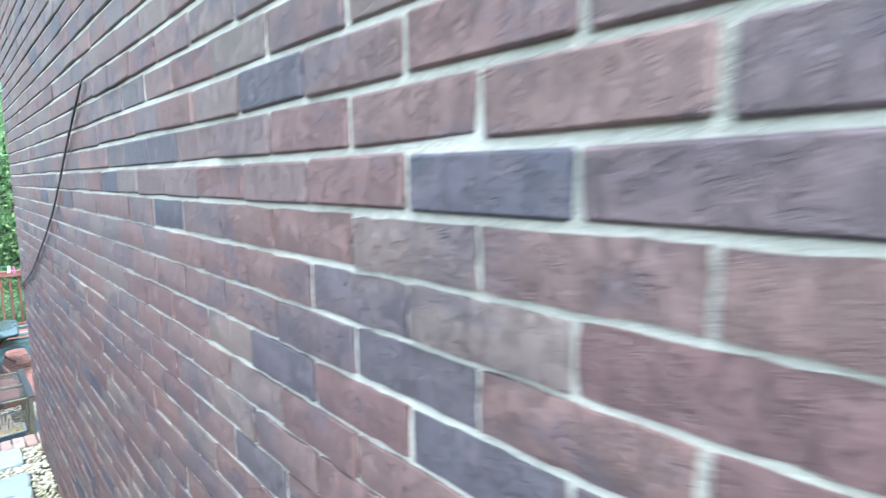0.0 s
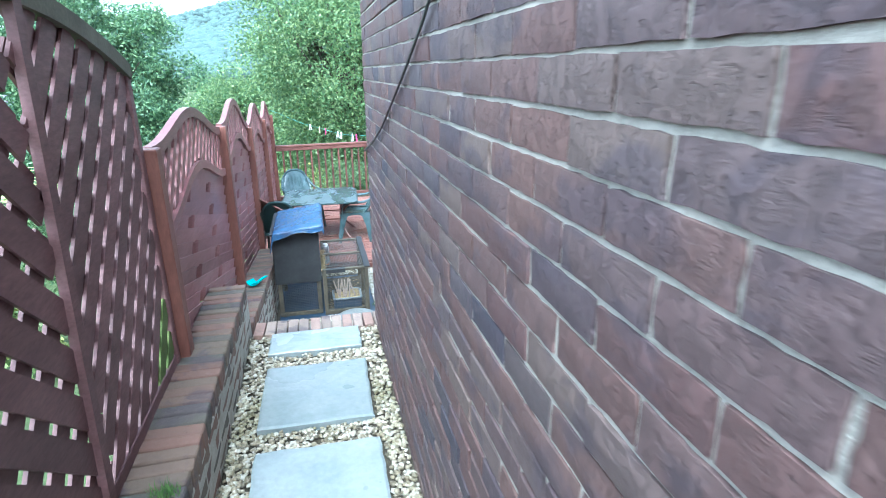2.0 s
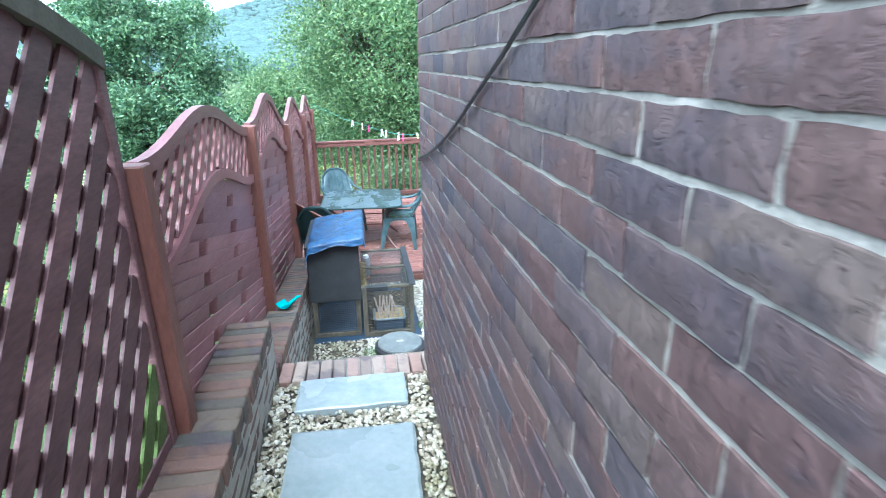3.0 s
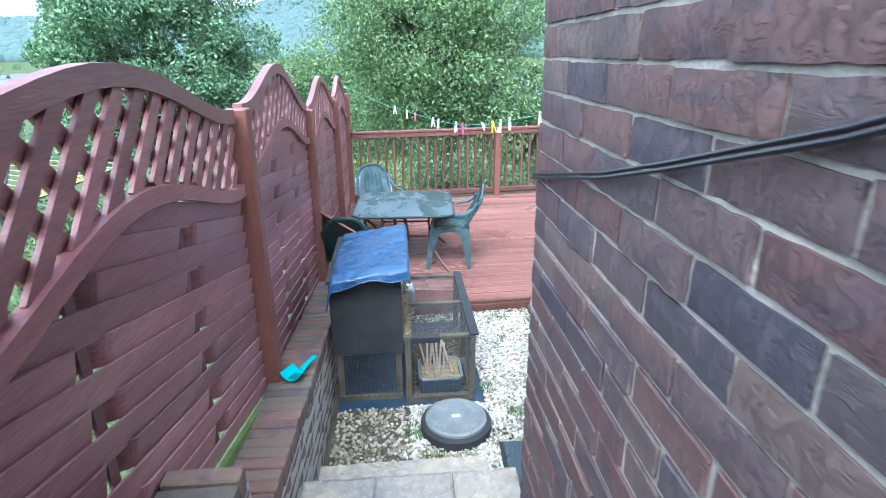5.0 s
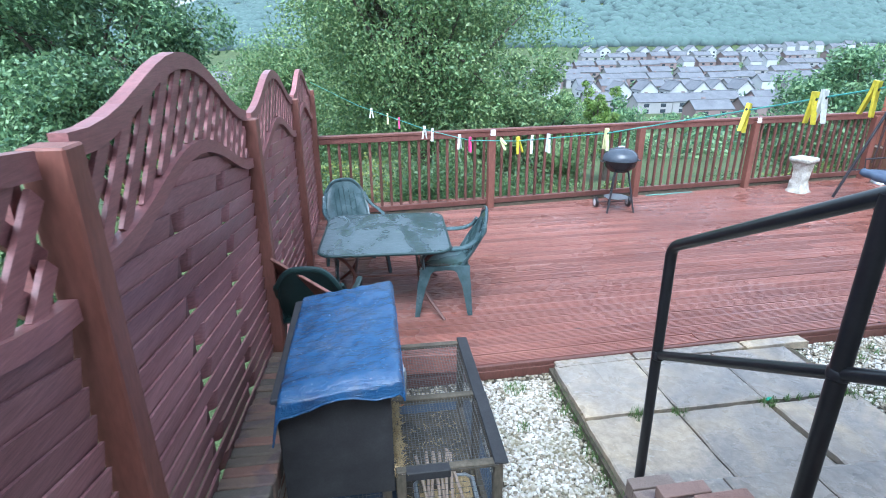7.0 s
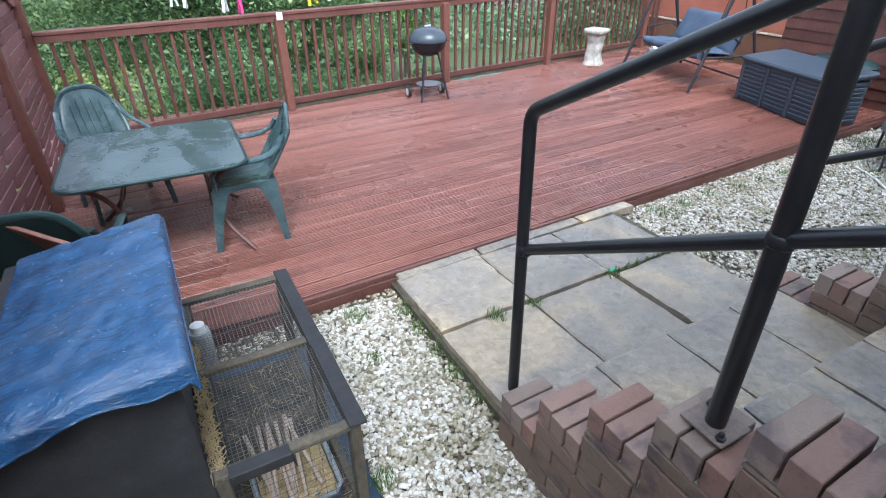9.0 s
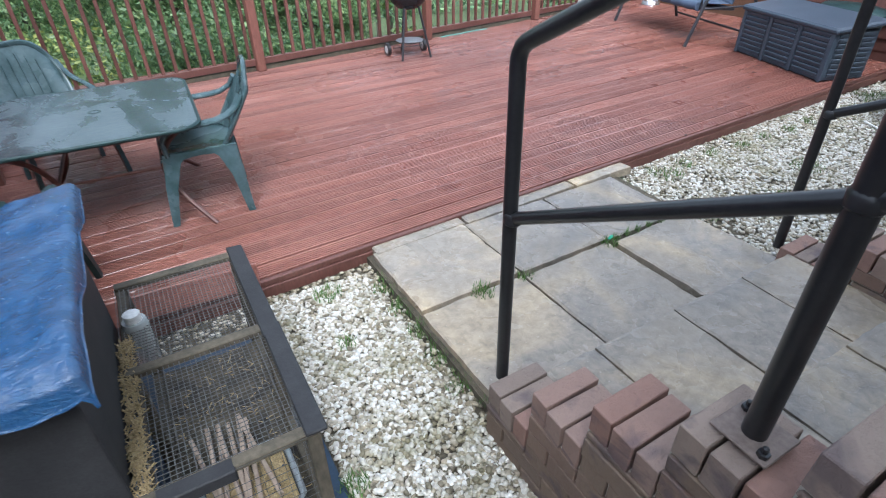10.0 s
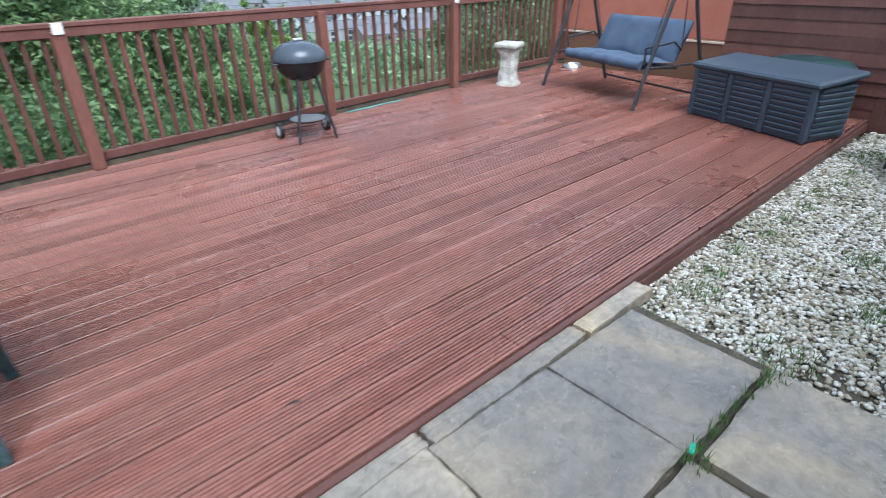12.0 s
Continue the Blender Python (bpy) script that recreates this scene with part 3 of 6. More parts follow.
def fence_post(y, top, foot, w=0.09):
    put("post", Geo().box((FX + 0.02, y, (top + foot) / 2), (0.1, w, top - foot), 0.006), M_cap, fence, "red-brown square timber post")


def bell(u):
    return 0.5 - 0.5 * math.cos(2 * math.pi * u)


def arch(a, b, za, zb, h, wid, name, x, thick=0.03, n=18):
    cs = []
    for i in range(n + 1):
        u = i / n
        cs.append((x, a + (b - a) * u, za + (zb - za) * u + h * bell(u)))
    put(name, Geo().strip(cs, [(0, 0, wid / 2)] * (n + 1), [(thick, 0, 0)] * (n + 1)), M_fence, panel_now)


def clip_slat(a, b, lo, hi, y0, z0, dirn, half):
    """A slanted slat through (y0, z0), cut where it leaves the panel between the curves lo and hi."""
    pts = []
    for k in range(-70, 71):
        y, z = y0 + k * 0.025, z0 + dirn * k * 0.025
        if a <= y <= b and lo(y) <= z <= hi(y):
            pts.append((y, z))
    return (pts[0], pts[-1]) if len(pts) > 2 else None


def lattice(a, b, lo, hi, step, w, x, dirn, t=0.008, slope=1.0):
    k = -4.0
    while k < b - a + 4:
        s = clip_slat(a, b, lo, hi, a + k, (lo(a) + hi(a)) / 2, dirn * slope, w)
        k += step
        if not s:
            continue
        (ya, za), (yb, zb) = s
        d = Vector((0, yb - ya, zb - za)).normalized()
        nrm = Vector((0, -d.z, d.y)) * (w / 2)
        put("slat", Geo().strip([(x, ya, za), (x, yb, zb)], [nrm, nrm], [(t, 0, 0)] * 2), M_moss if (za + zb) / 2 < 1.2 and ya > 3.15 and yb < 4.0 else M_fence_old_and_shade if yb < 4.0 else M_fence, panel_now)


M_plank = surface("mauve_brown_plank_stain", (0.27, 0.118, 0.12), (0.39, 0.2, 0.2), 0.5, 3.5, 60, 0.4, 0.003, stretch=(1, 0.22, 2.2), wet=0.15, coord="World", vary=False, tone=0.4)


def woven_panel(a, b, foot_a, foot_b, low_a, low_b, low_h, top_a, top_b, top_h, cols=2):
    """A panel of woven planks below a wavy rail, with a lattice under a wavy top rail."""
    global panel_now
    panel_now = put("panel", Geo().box((FX - 0.03, a + 0.03, (foot_a + top_a) / 2), (0.03, 0.05, top_a - foot_a)).box((FX - 0.03, b - 0.03, (foot_b + top_b) / 2), (0.03, 0.05, top_b - foot_b)), M_fence, fence)
    lo_f = lambda y: low_a + (low_b - low_a) * (y - a) / (b - a) + low_h * bell((y - a) / (b - a))
    hi_f = lambda y: top_a + (top_b - top_a) * (y - a) / (b - a) + top_h * bell((y - a) / (b - a))
    ft = lambda y: foot_a + (foot_b - foot_a) * (y - a) / (b - a)
    arch(a, b, top_a, top_b, top_h, 0.06, "top_rail", FX + 0.005, 0.022)
    arch(a, b, low_a, low_b, low_h, 0.055, "mid_rail", FX + 0.012, 0.02)
    lattice(a + 0.01, b - 0.01, lo_f, hi_f, 0.135, 0.05, FX + 0.008, 1, 0.007)
    lattice(a + 0.01, b - 0.01, lo_f, hi_f, 0.155, 0.05, FX - 0.012, -1, 0.007)
    gap = (b - a) / (cols + 1)
    for c in range(1, cols + 1):
        y = a + gap * c
        # same stain as the planks; the recess shade is put into this darker colour
        put("batten", Geo().box((FX - 0.03, y, (ft(y) + lo_f(y)) / 2), (0.01, 0.04, lo_f(y) - ft(y))), M_fence_old_and_shade, panel_now)
    h, z, row = 0.081, 0.0, 0
    while True:
        zc = lambda y: ft(y) + z + h / 2
        if zc((a + b) / 2) + h / 2 > lo_f((a + b) / 2) + 0.06:
            break
        cs, sd = [], []
        n = 8 * (cols + 1)
        ys = sorted([a + 0.01 + (b - a - 0.02) * i / n for i in range(n + 1)] + [a + gap * c + e for c in range(1, cols + 1) for e in (-0.075, -0.062, -0.052, -0.042, -0.03, 0.03, 0.042, 0.052, 0.062, 0.075)])
        for y in ys:
            top = min(zc(y) + h / 2 + 0.006, lo_f(y))
            bot = zc(y) - h / 2 - 0.006
            if top - bot < 0.012:
                if cs:
                    break
                continue
            k = round((y - a) / gap)
            bulge = -0.045 * math.exp(-((y - a - k * gap) / 0.055) ** 4) if 0 < k <= cols and (k + row) % 2 else 0.0
            cs.append((FX - 0.004 + bulge, y, (top + bot) / 2))
            sd.append((0.009, 0, (top - bot) / 2))
        if len(cs) > 2:
            put("plank", Geo().strip(cs, sd, [(0.005, 0, 0)] * len(cs)), M_plank, panel_now)
        z += h
        row += 1


woven_panel(4.12, 6.13, 0.99, 0.5, 1.62, 1.6, 0.2, 2.03, 1.935, 0.17)
woven_panel(6.27, 8.17, 0.47, 0.22, 1.64, 1.52, 0.2, 1.95, 1.79, 0.24)
woven_panel(8.29, 10.2, 0.16, 0.0, 1.46, 1.38, 0.2, 1.76, 1.68, 0.24)
woven_panel(10.3, 11.86, 0.0, -0.02, 1.38, 1.33, 0.2, 1.69, 1.61, 0.24)
for y, top, foot in ((4.065, 2.06, 0.9), (6.2, 1.965, 0.3), (8.23, 1.765, -0.1), (10.25, 1.69, -0.1), (11.91, 1.64, -0.2)):
    fence_post(y, top, foot)
# gravel boards with moss along the foot of the fence
for a, b, za, zb in ((4.12, 6.15, 0.93, 0.45), (6.25, 8.18, 0.42, 0.17)):
    put("gravel_board", Geo().strip([(FX + 0.02, a, za), (FX + 0.02, b, zb)], [(0, 0, 0.05)] * 2, [(0.012, 0, 0)] * 2), M_moss, fence, "mossy green board at the fence foot")

# tall arched lattice panel: close front slats in a chevron, crossed by a second layer behind
TA, TB, TM = 1.83, 3.99, 3.03
panel_now = put("panel", Geo().strip([(FX + 0.022, TM - 0.07, 1.0), (FX + 0.022, TM + 0.07, 2.6)], [(0, 0.024, 0)] * 2, [(0.014, 0, 0)] * 2).box((FX, 2.9, 1.03), (0.04, 2.1, 0.06), 0.004), M_fence_old_and_shade, fence, "tall arched trellis panel with close slats")
big_lo = lambda y: 1.0
big_hi = lambda y: 2.61 - 0.18 * (y - 2.9) ** 2
n = 30
cs = [(FX + 0.005, TA + (TB - TA) * i / n, big_hi(TA + (TB - TA) * i / n)) for i in range(n + 1)]
put("top_rail", Geo().strip(cs, [(0, 0, 0.032)] * (n + 1), [(0.03, 0, 0)] * (n + 1)), M_algae, panel_now, "curved top rail greened with algae")
for y in (TA + 0.02, TB - 0.015):
    put("side_rail", Geo().box((FX, y, 1.69), (0.05, 0.05, 1.42), 0.004), M_fence_old_and_shade, panel_now)
lattice(TM + 0.01, TB - 0.02, big_lo, big_hi, 0.152, 0.083, FX + 0.009, 1, 0.006, 1.15)
lattice(TM + 0.01, TB - 0.02, big_lo, big_hi, 0.215, 0.08, FX - 0.006, -1, 0.006, 0.9)
lattice(TA + 0.03, TM - 0.01, big_lo, big_hi, 0.19, 0.093, FX + 0.009, -1, 0.006, 0.9)
lattice(TA + 0.03, TM - 0.01, big_lo, big_hi, 0.17, 0.08, FX - 0.006, 1, 0.006, 1.1)
fence_post(1.78, 2.3, 0.9)
setting(put("fence_plain", Geo().box((FX, -1.15, 1.6), (0.06, 5.7, 1.5)), M_fence), "plain brown fence boards behind the trellis", "fence")

# ---- decking ----
DECK = pose(1.0, 8.155, 0, 0, 0, 2.4)
deck = setting(thing("decking", "", "", at=DECK), "wet red-stained ridged timber decking", "deck")


def ridged(w, t, n=6):
    """Cross-section of a grooved board, top at zero: rows of (y, z)."""
    pts = [(-w / 2, -t), (-w / 2, -0.002)]
    for i in range(n):
        a = -w / 2 + w * (i + 0.1) / n
        b = -w / 2 + w * (i + 0.52) / n
        c = -w / 2 + w * (i + 0.62) / n
        d = -w / 2 + w * (i + 1) / n
        pts += [(a, 0), (b, 0), (c, -0.006), (d - 0.0005, -0.006)]
    return pts[:-2] + [(w / 2, 0), (w / 2, -t)]


def board_mesh(L, w, t=0.026):
    prof = ridged(w, t)
    n = len(prof)
    vs = [(-L / 2, y, z) for y, z in prof] + [(L / 2, y, z) for y, z in prof]
    fs = [(i, (i + 1) % n, n + (i + 1) % n, n + i) for i in range(n)]
    return Geo().add(vs, fs + [tuple(range(n))[::-1], tuple(range(n, 2 * n))]).mesh("board", M_deck)


r = random.Random(12)
BW = 0.122
lengths = {}
for row in range(36):
    y = 0.095 + BW * row
    x = -1.36 if row > 0 else 0.0
    cuts = [x]
    c = x + r.uniform(0.8, 3.2)
    while c < 7.0:
        cuts.append(round(c, 1))
        c += r.choice((2.4, 3.0, 3.6))
    cuts.append(7.1 if row < 13 else 8.0)
    for a, b in zip(cuts, cuts[1:]):
        L = round(b - a - 0.004, 2)
        if L not in lengths:
            lengths[L] = board_mesh(L, BW - 0.0095)
        put("board", lengths[L], None, deck, at=pose((a + b) / 2, y + r.uniform(-0.0045, 0.0045), r.uniform(-0.005, 0.002), r.uniform(-1.0, 1.0), 0, r.uniform(-0.12, 0.12)))
put("fascia", Geo().box((2.98, 0.012, -0.02), (8.7, 0.03, 0.035), 0.004).box((2.98, -0.002, -0.075), (8.7, 0.022, 0.07), 0.003), M_rail, deck, "red-stained edge board")
put("frame", Geo().box((3.0, 2.1, -0.1), (8.7, 4.1, 0.14)), M_soil, deck)

# ---- railing along the far edge of the deck ----
def rail_y(x):
    return 11.875 + 0.115 * x


railing = setting(thing("railing", "", ""), "red-brown stained deck railing with square spindles", "railing")
RX0, RX1 = -0.2, 9.02
ang = math.degrees(math.atan(0.115))
L = (RX1 - RX0) / math.cos(radians(ang))
mid = pose((RX0 + RX1) / 2, rail_y((RX0 + RX1) / 2), 0, 0, 0, ang)
put("top_rail", Geo().box((0, 0, 1.07), (L, 0.11, 0.035), 0.006).box((0, -0.03, 1.022), (L, 0.03, 0.07), 0.004).box((0, 0.03, 1.022), (L, 0.03, 0.07), 0.004), M_rail, railing, at=mid)
put("bottom_rail", Geo().box((0, 0, 0.09), (L, 0.055, 0.07), 0.005), M_rail, railing, at=mid)
put("kerb", Geo().box((0, 0.05, 0.015), (L, 0.12, 0.05), 0.005), M_soil, railing, at=mid)
spindle = Geo().box((0, 0, 0.56), (0.033, 0.033, 0.92), 0.003).mesh("spindle", M_rail)
posts_x = (2.06, 4.32, 6.28, 8.6)
for x in posts_x:
    put("post", Geo().box((0, -0.045, 0.515), (0.095, 0.095, 1.03), 0.006), M_cap, railing, at=pose(x, rail_y(x), 0, 0, 0, ang))
for x in (2.06, 6.28):
    put("post_cap", Geo().box((0, -0.1, 1.05), (0.07, 0.012, 0.08), 0.003), surface("white_plastic", (0.7, 0.7, 0.68), (0.78, 0.78, 0.77), 0.4), railing, "small white plastic plate", at=pose(x, rail_y(x), 0, 0, 0, ang))
x = RX0 + 0.12
while x < RX1:
    if min(abs(x - p) for p in posts_x) > 0.06:
        put("spindle", spindle, None, railing, at=pose(x, rail_y(x), 0, 0, 0, ang + r.uniform(-2, 2)))
    x += 0.128

# ---- neighbouring boundary beside the deck ----
side = setting(thing("fence_side", "", ""), "dark red-brown slatted boundary fence", "fence")
for k in range(14):
    put("plank", Geo().strip([(8.12, 5.0, -0.1 + 0.13 * k), (8.12 + 0.02 * math.sin(k), 7.5, -0.1 + 0.13 * k), (8.12, 10.0, -0.1 + 0.13 * k)], [(0.006, 0, 0.068)] * 3, [(0.009, 0, 0)] * 3), M_rail, side)
for y in (5.4, 6.9, 8.4, 9.9):
    put("post", Geo().box((8.15, y, 0.8), (0.07, 0.08, 1.9), 0.005), M_rail, side)
M_terra = surface("terracotta_board", (0.36, 0.12, 0.075), (0.42, 0.16, 0.105), 0.6, 3, 70, 0.25, 0.003, coord="World", tone=0.12)
back = setting(thing("wall_side", "", ""), "terracotta painted board wall above a brown plinth", "wall")
put("plinth", Geo().box((9.1, 11.5, 0.2), (0.12, 3.4, 0.6), 0.01), surface("brown_plinth", (0.16, 0.08, 0.045), (0.2, 0.1, 0.06), 0.8, 4, coord="World"), back)
for z0, z1 in ((0.5, 1.12), (1.125, 1.5)):
    put("board", Geo().box((9.08, 11.5, (z0 + z1) / 2), (0.05, 3.4, z1 - z0 - 0.006), 0.004), M_terra, back)
put("edge_strip", Geo().box((9.04, 11.5, 0.47), (0.03, 3.4, 0.03), 0.004), surface("pale_strip", (0.5, 0.4, 0.33), (0.6, 0.5, 0.4)), back)

# ================= things =================
M_green = surface("green_plastic", (0.032, 0.062, 0.066), (0.085, 0.125, 0.135), 0.32, 9, 60, 0.1, 0.002, wet=0.22, coord="World")
M_darkgreen = surface("dark_green_plastic", (0.012, 0.03, 0.03), (0.02, 0.045, 0.045), 0.4, 6, coord="World")
M_felt = surface("black_roofing_felt", (0.018, 0.018, 0.02), (0.035, 0.035, 0.037), 0.7, 8, 140, 0.4, 0.002, coord="World")
M_old = surface("weathered_wood", (0.06, 0.052, 0.038), (0.12, 0.1, 0.07), 0.85, 6, 60, 0.6, 0.003, stretch=(1, 1, 0.4), coord="World", tone=0.4)
M_wire = surface("dull_wire", (0.1, 0.1, 0.1), (0.17, 0.17, 0.16), 0.5, 20, metal=0.6)
M_slate = surface("slate_grey_plastic", (0.04, 0.055, 0.075), (0.055, 0.07, 0.095), 0.5, 4, 90, 0.15, 0.002, coord="World")
M_cushion = surface("blue_grey_cushion", (0.062, 0.085, 0.135), (0.088, 0.118, 0.172), 0.85, 7, 260, 0.4, 0.002, coord="World")
M_steel = surface("dark_steel_tube", (0.03, 0.03, 0.035), (0.05, 0.05, 0.055), 0.4, 8, metal=0.3, coord="World")
M_straw = surface("straw_litter", (0.3, 0.22, 0.1), (0.42, 0.32, 0.17), 0.9, 30, 200, 0.9, 0.01, coord="World", tone=0.5)


def tarp_material():
    m, nt, b = nodes("blue_tarpaulin")
    folds = noisy(nt, 9, 6, 0.6, (0.7, 1.9, 1), "World", 1.6)
    fine = noisy(nt, 60, 4, 0.6, None, "World")
    c = ramp(nt, noisy(nt, 5, 4, 0.6, None, "World"), [(0.3, (0.01, 0.032, 0.085)), (0.5, (0.018, 0.065, 0.155)), (0.72, (0.045, 0.075, 0.135))])
    link(nt, c, b.inputs["Base Color"])
    link(nt, ramp(nt, fine, [(0.4, (0.1,) * 3), (0.7, (0.3,) * 3)]), b.inputs["Roughness"])
    b.inputs["Specular IOR Level"].default_value = 0.6
    first = bump(nt, b, folds, 0.6, 0.016)
    bump(nt, b, noisy(nt, 34, 5, 0.6, (0.8, 1.5, 1), "World", 1.2), 0.7, 0.008, first)
    return m


M_tarp = tarp_material()


def glass_top_material():
    m, nt, b = nodes("rain_wet_table_glass")
    drops = noisy(nt, 22, 5, 0.6, (0.6, 1.5, 1), "World", 0.8)
    pools = noisy(nt, 4, 5, 0.6, (1, 0.6, 1), "World", 0.8)
    link(nt, ramp(nt, pools, [(0.38, (0.03, 0.046, 0.052)), (0.62, (0.095, 0.122, 0.135))]), b.inputs["Base Color"])
    link(nt, ramp(nt, pools, [(0.42, (0.04,) * 3), (0.5, (0.3,) * 3)]), b.inputs["Roughness"])
    b.inputs["Specular IOR Level"].default_value = 0.6
    bump(nt, b, drops, 0.5, 0.006)
    return m


# ---- rabbit hutch with its wire run ----
def hutch():
    h = thing("hutch", "black felt-clad rabbit hutch on short wooden legs", "hutch", at=pose(0.23, 7.25, -0.12))
    body = put("body", Geo().box((0.0, 0, 0.7), (0.46, 0.80, 0.5), 0.008), M_felt, h)
    put("front_panel", Geo().box((0.0, -0.412, 0.66), (0.475, 0.014, 0.55), 0.004), M_felt, h)
    for sx in (-0.2, 0.2):
        for sy in (-0.37, 0.37):
            put("leg", Geo().box((sx, sy, 0.22), (0.045, 0.045, 0.46), 0.004), M_old, h)
    put("roof", Geo().box((0, 0.0, 0.965), (0.5, 0.9, 0.025), 0.006, pose(0, 0, 0, 0, -6).to_3x3()), M_felt, h)
    put("bottom_rail", Geo().box((0.0, -0.39, 0.03), (0.44, 0.03, 0.045), 0.003), M_old, h)
    wire = Geo()
    for i in range(20):
        wire.box((-0.18 + 0.019 * i, -0.395, 0.24), (0.002, 0.002, 0.38))
        wire.box((0.0, -0.395, 0.05 + 0.019 * i), (0.38, 0.002, 0.002))
    put("wire_mesh", wire, M_wire, h)
    return h


hutch()


def tarpaulin():
    def fold(u, v):
        # u runs across, v along; the edges hang down
        x, y = -0.045 + 0.575 * u, 6.7 + 1.02 * v
        z = 0.835 + 0.085 * u - 0.02 * v
        z += 0.012 * noise.noise(Vector((x * 7, y * 9, 1))) + 0.007 * abs(noise.noise(Vector((x * 5 + y * 2, y * 24, 9)))) + 0.006 * noise.noise(Vector((x * 22, y * 14, 2))) + 0.01 * abs(noise.noise(Vector((x * 5 + y * 3, y * 7 - x * 4, 6))))
        return x, y, z
    def skin(u, v):
        hang_n = (max(0.0, 0.13 - v) / 0.13) ** 1.6
        hang_l = max(0.0, 0.12 - u) / 0.12
        hang_r = max(0.0, u - 0.95) / 0.05
        x, y, z = fold(min(max(u, 0.1), 0.97), max(v, 0.06))
        z -= hang_n * (0.07 + 0.022 * math.sin(u * 9)) + hang_l * (0.15 + 0.03 * math.sin(v * 8)) + hang_r * (0.045 + 0.015 * math.sin(v * 17))
        return x - 0.03 * hang_l + 0.008 * hang_r, y - 0.012 * hang_n, z + 0.016
    sheet = tagged(put("tarpaulin", Geo().slab(skin, 64, 90, (0, 0, 0.003)), M_tarp, smooth=70), "creased wet blue tarpaulin draped over the hutch roof", "tarpaulin")
    put("hem", Geo().tube([skin(k / 40, 0.0) for k in range(41)], 0.005, 6), M_tarp, sheet, "rolled hem", smooth=True)
    put("hem", Geo().tube([skin(1.0, k / 40) for k in range(41)], 0.004, 6), M_tarp, sheet, "rolled hem", smooth=True)
    return sheet


tarpaulin()


def wire_run():
    h = thing("rabbit_run", "low weathered wooden rabbit run covered with wire mesh", "rabbit run")
    x0, x1, y0, y1, z0, z1 = 0.475, 0.955, 6.79, 7.87, -0.12, 0.39
    for x in (x0 + 0.02, x1 - 0.02):
        for y in (y0 + 0.02, 7.32, y1 - 0.02):
            put("post", Geo().box((x, y, (z0 + z1) / 2), (0.042, 0.042, z1 - z0), 0.004), M_old, h)
        for z in (z0 + 0.025, z1 - 0.02):
            put("side_rail", Geo().box((x, (y0 + y1) / 2, z), (0.035, y1 - y0, 0.04), 0.004), M_old, h)
    for y in (y0 + 0.02, 7.32, y1 - 0.02):
        put("cross_rail", Geo().box(((x0 + x1) / 2, y, z1 + 0.004), (x1 - x0, 0.04, 0.025), 0.004), M_old, h)
    put("cross_rail", Geo().box(((x0 + x1) / 2, y0 + 0.02, z0 + 0.03), (x1 - x0, 0.04, 0.05), 0.004), M_old, h)
    for a, b in ((y0 - 0.01, 7.31), (7.25, y1 + 0.02)):
        put("edge_strip", Geo().box((x1 - 0.008, (a + b) / 2, z1 + 0.02), (0.065, b - a, 0.014), 0.004, pose(0, 0, 0, 0, random.uniform(1, 4), random.uniform(-1, 1)).to_3x3()), M_felt, h, "torn strip of black felt")
    put("edge_strip", Geo().box((0.615, y0 + 0.012, z1 - 0.005), (0.2, 0.05, 0.045), 0.004), M_felt, h, "torn strip of black felt")
    w = Geo()
    n = int((y1 - y0) / 0.0165)
    for i in range(n):
        w.box(((x0 + x1) / 2, y0 + 0.0165 * i, z1 + 0.006), (x1 - x0 - 0.04, 0.0016, 0.0016))
    for i in range(28):
        w.box((x0 + 0.0165 * i, (y0 + y1) / 2, z1 + 0.006), (0.0022, y1 - y0, 0.0022))
    put("top_mesh", w, M_wire, h)
    w = Geo()
    for i in range(36):
        w.box((x1 - 0.006, y0 + 0.033 * i, (z0 + z1) / 2), (0.0016, 0.0016, z1 - z0))
    for i in range(15):
        w.box((x1 - 0.006, (y0 + y1) / 2, z0 + 0.033 * i), (0.0016, y1 - y0, 0.0016))
    for i in range(14):
        w.box((x0 + 0.033 * i, y0 + 0.01, (z0 + z1) / 2), (0.0014, 0.0014, z1 - z0))
        w.box(((x0 + x1) / 2, y0 + 0.01, z0 + 0.033 * i), (x1 - x0, 0.0014, 0.0014))
    put("side_mesh", w, M_wire, h)
    ramp_board = put("ramp", Geo().box((0.675, 7.12, 0.02), (0.2, 0.36, 0.014), 0.003, pose(0, 0, 0, 22).to_3x3()), M_old, h)
    for k in range(5):
        put("slat", Geo().box((0.6 + 0.037 * k, 7.1, 0.05), (0.016, 0.34, 0.012), 0.002, pose(0, 0, 0, 22, 0, 4).to_3x3()), M_old, ramp_board)
    return h


wire_run()
tray = thing("litter_tray", "dark grey plastic tray full of straw litter in the run", "tray")
put("rim", Geo().tube([(0.575 + 0.3 * c, 6.85 + 0.28 * s, 0.03) for c, s in ((0.1, 0), (0.9, 0), (1, 0.1), (1, 0.9), (0.9, 1), (0.1, 1), (0, 0.9), (0, 0.1), (0.1, 0))], 0.011, 8), surface("grey_tray", (0.16, 0.18, 0.19), (0.22, 0.24, 0.25), 0.35), tray, smooth=True)
put("pan", Geo().box((0.725, 6.99, -0.045), (0.3, 0.27, 0.14), 0.02), M_slate, tray)
put("litter", Geo().slab(lambda u, v: (0.59 + 0.27 * u, 6.86 + 0.26 * v, 0.03 + 0.012 * noise.noise(Vector((u * 8, v * 8, 4)))), 18, 18, (0, 0, 0.01)), M_straw, tray, "straw and droppings")
straw = Geo()
rr = random.Random(77)
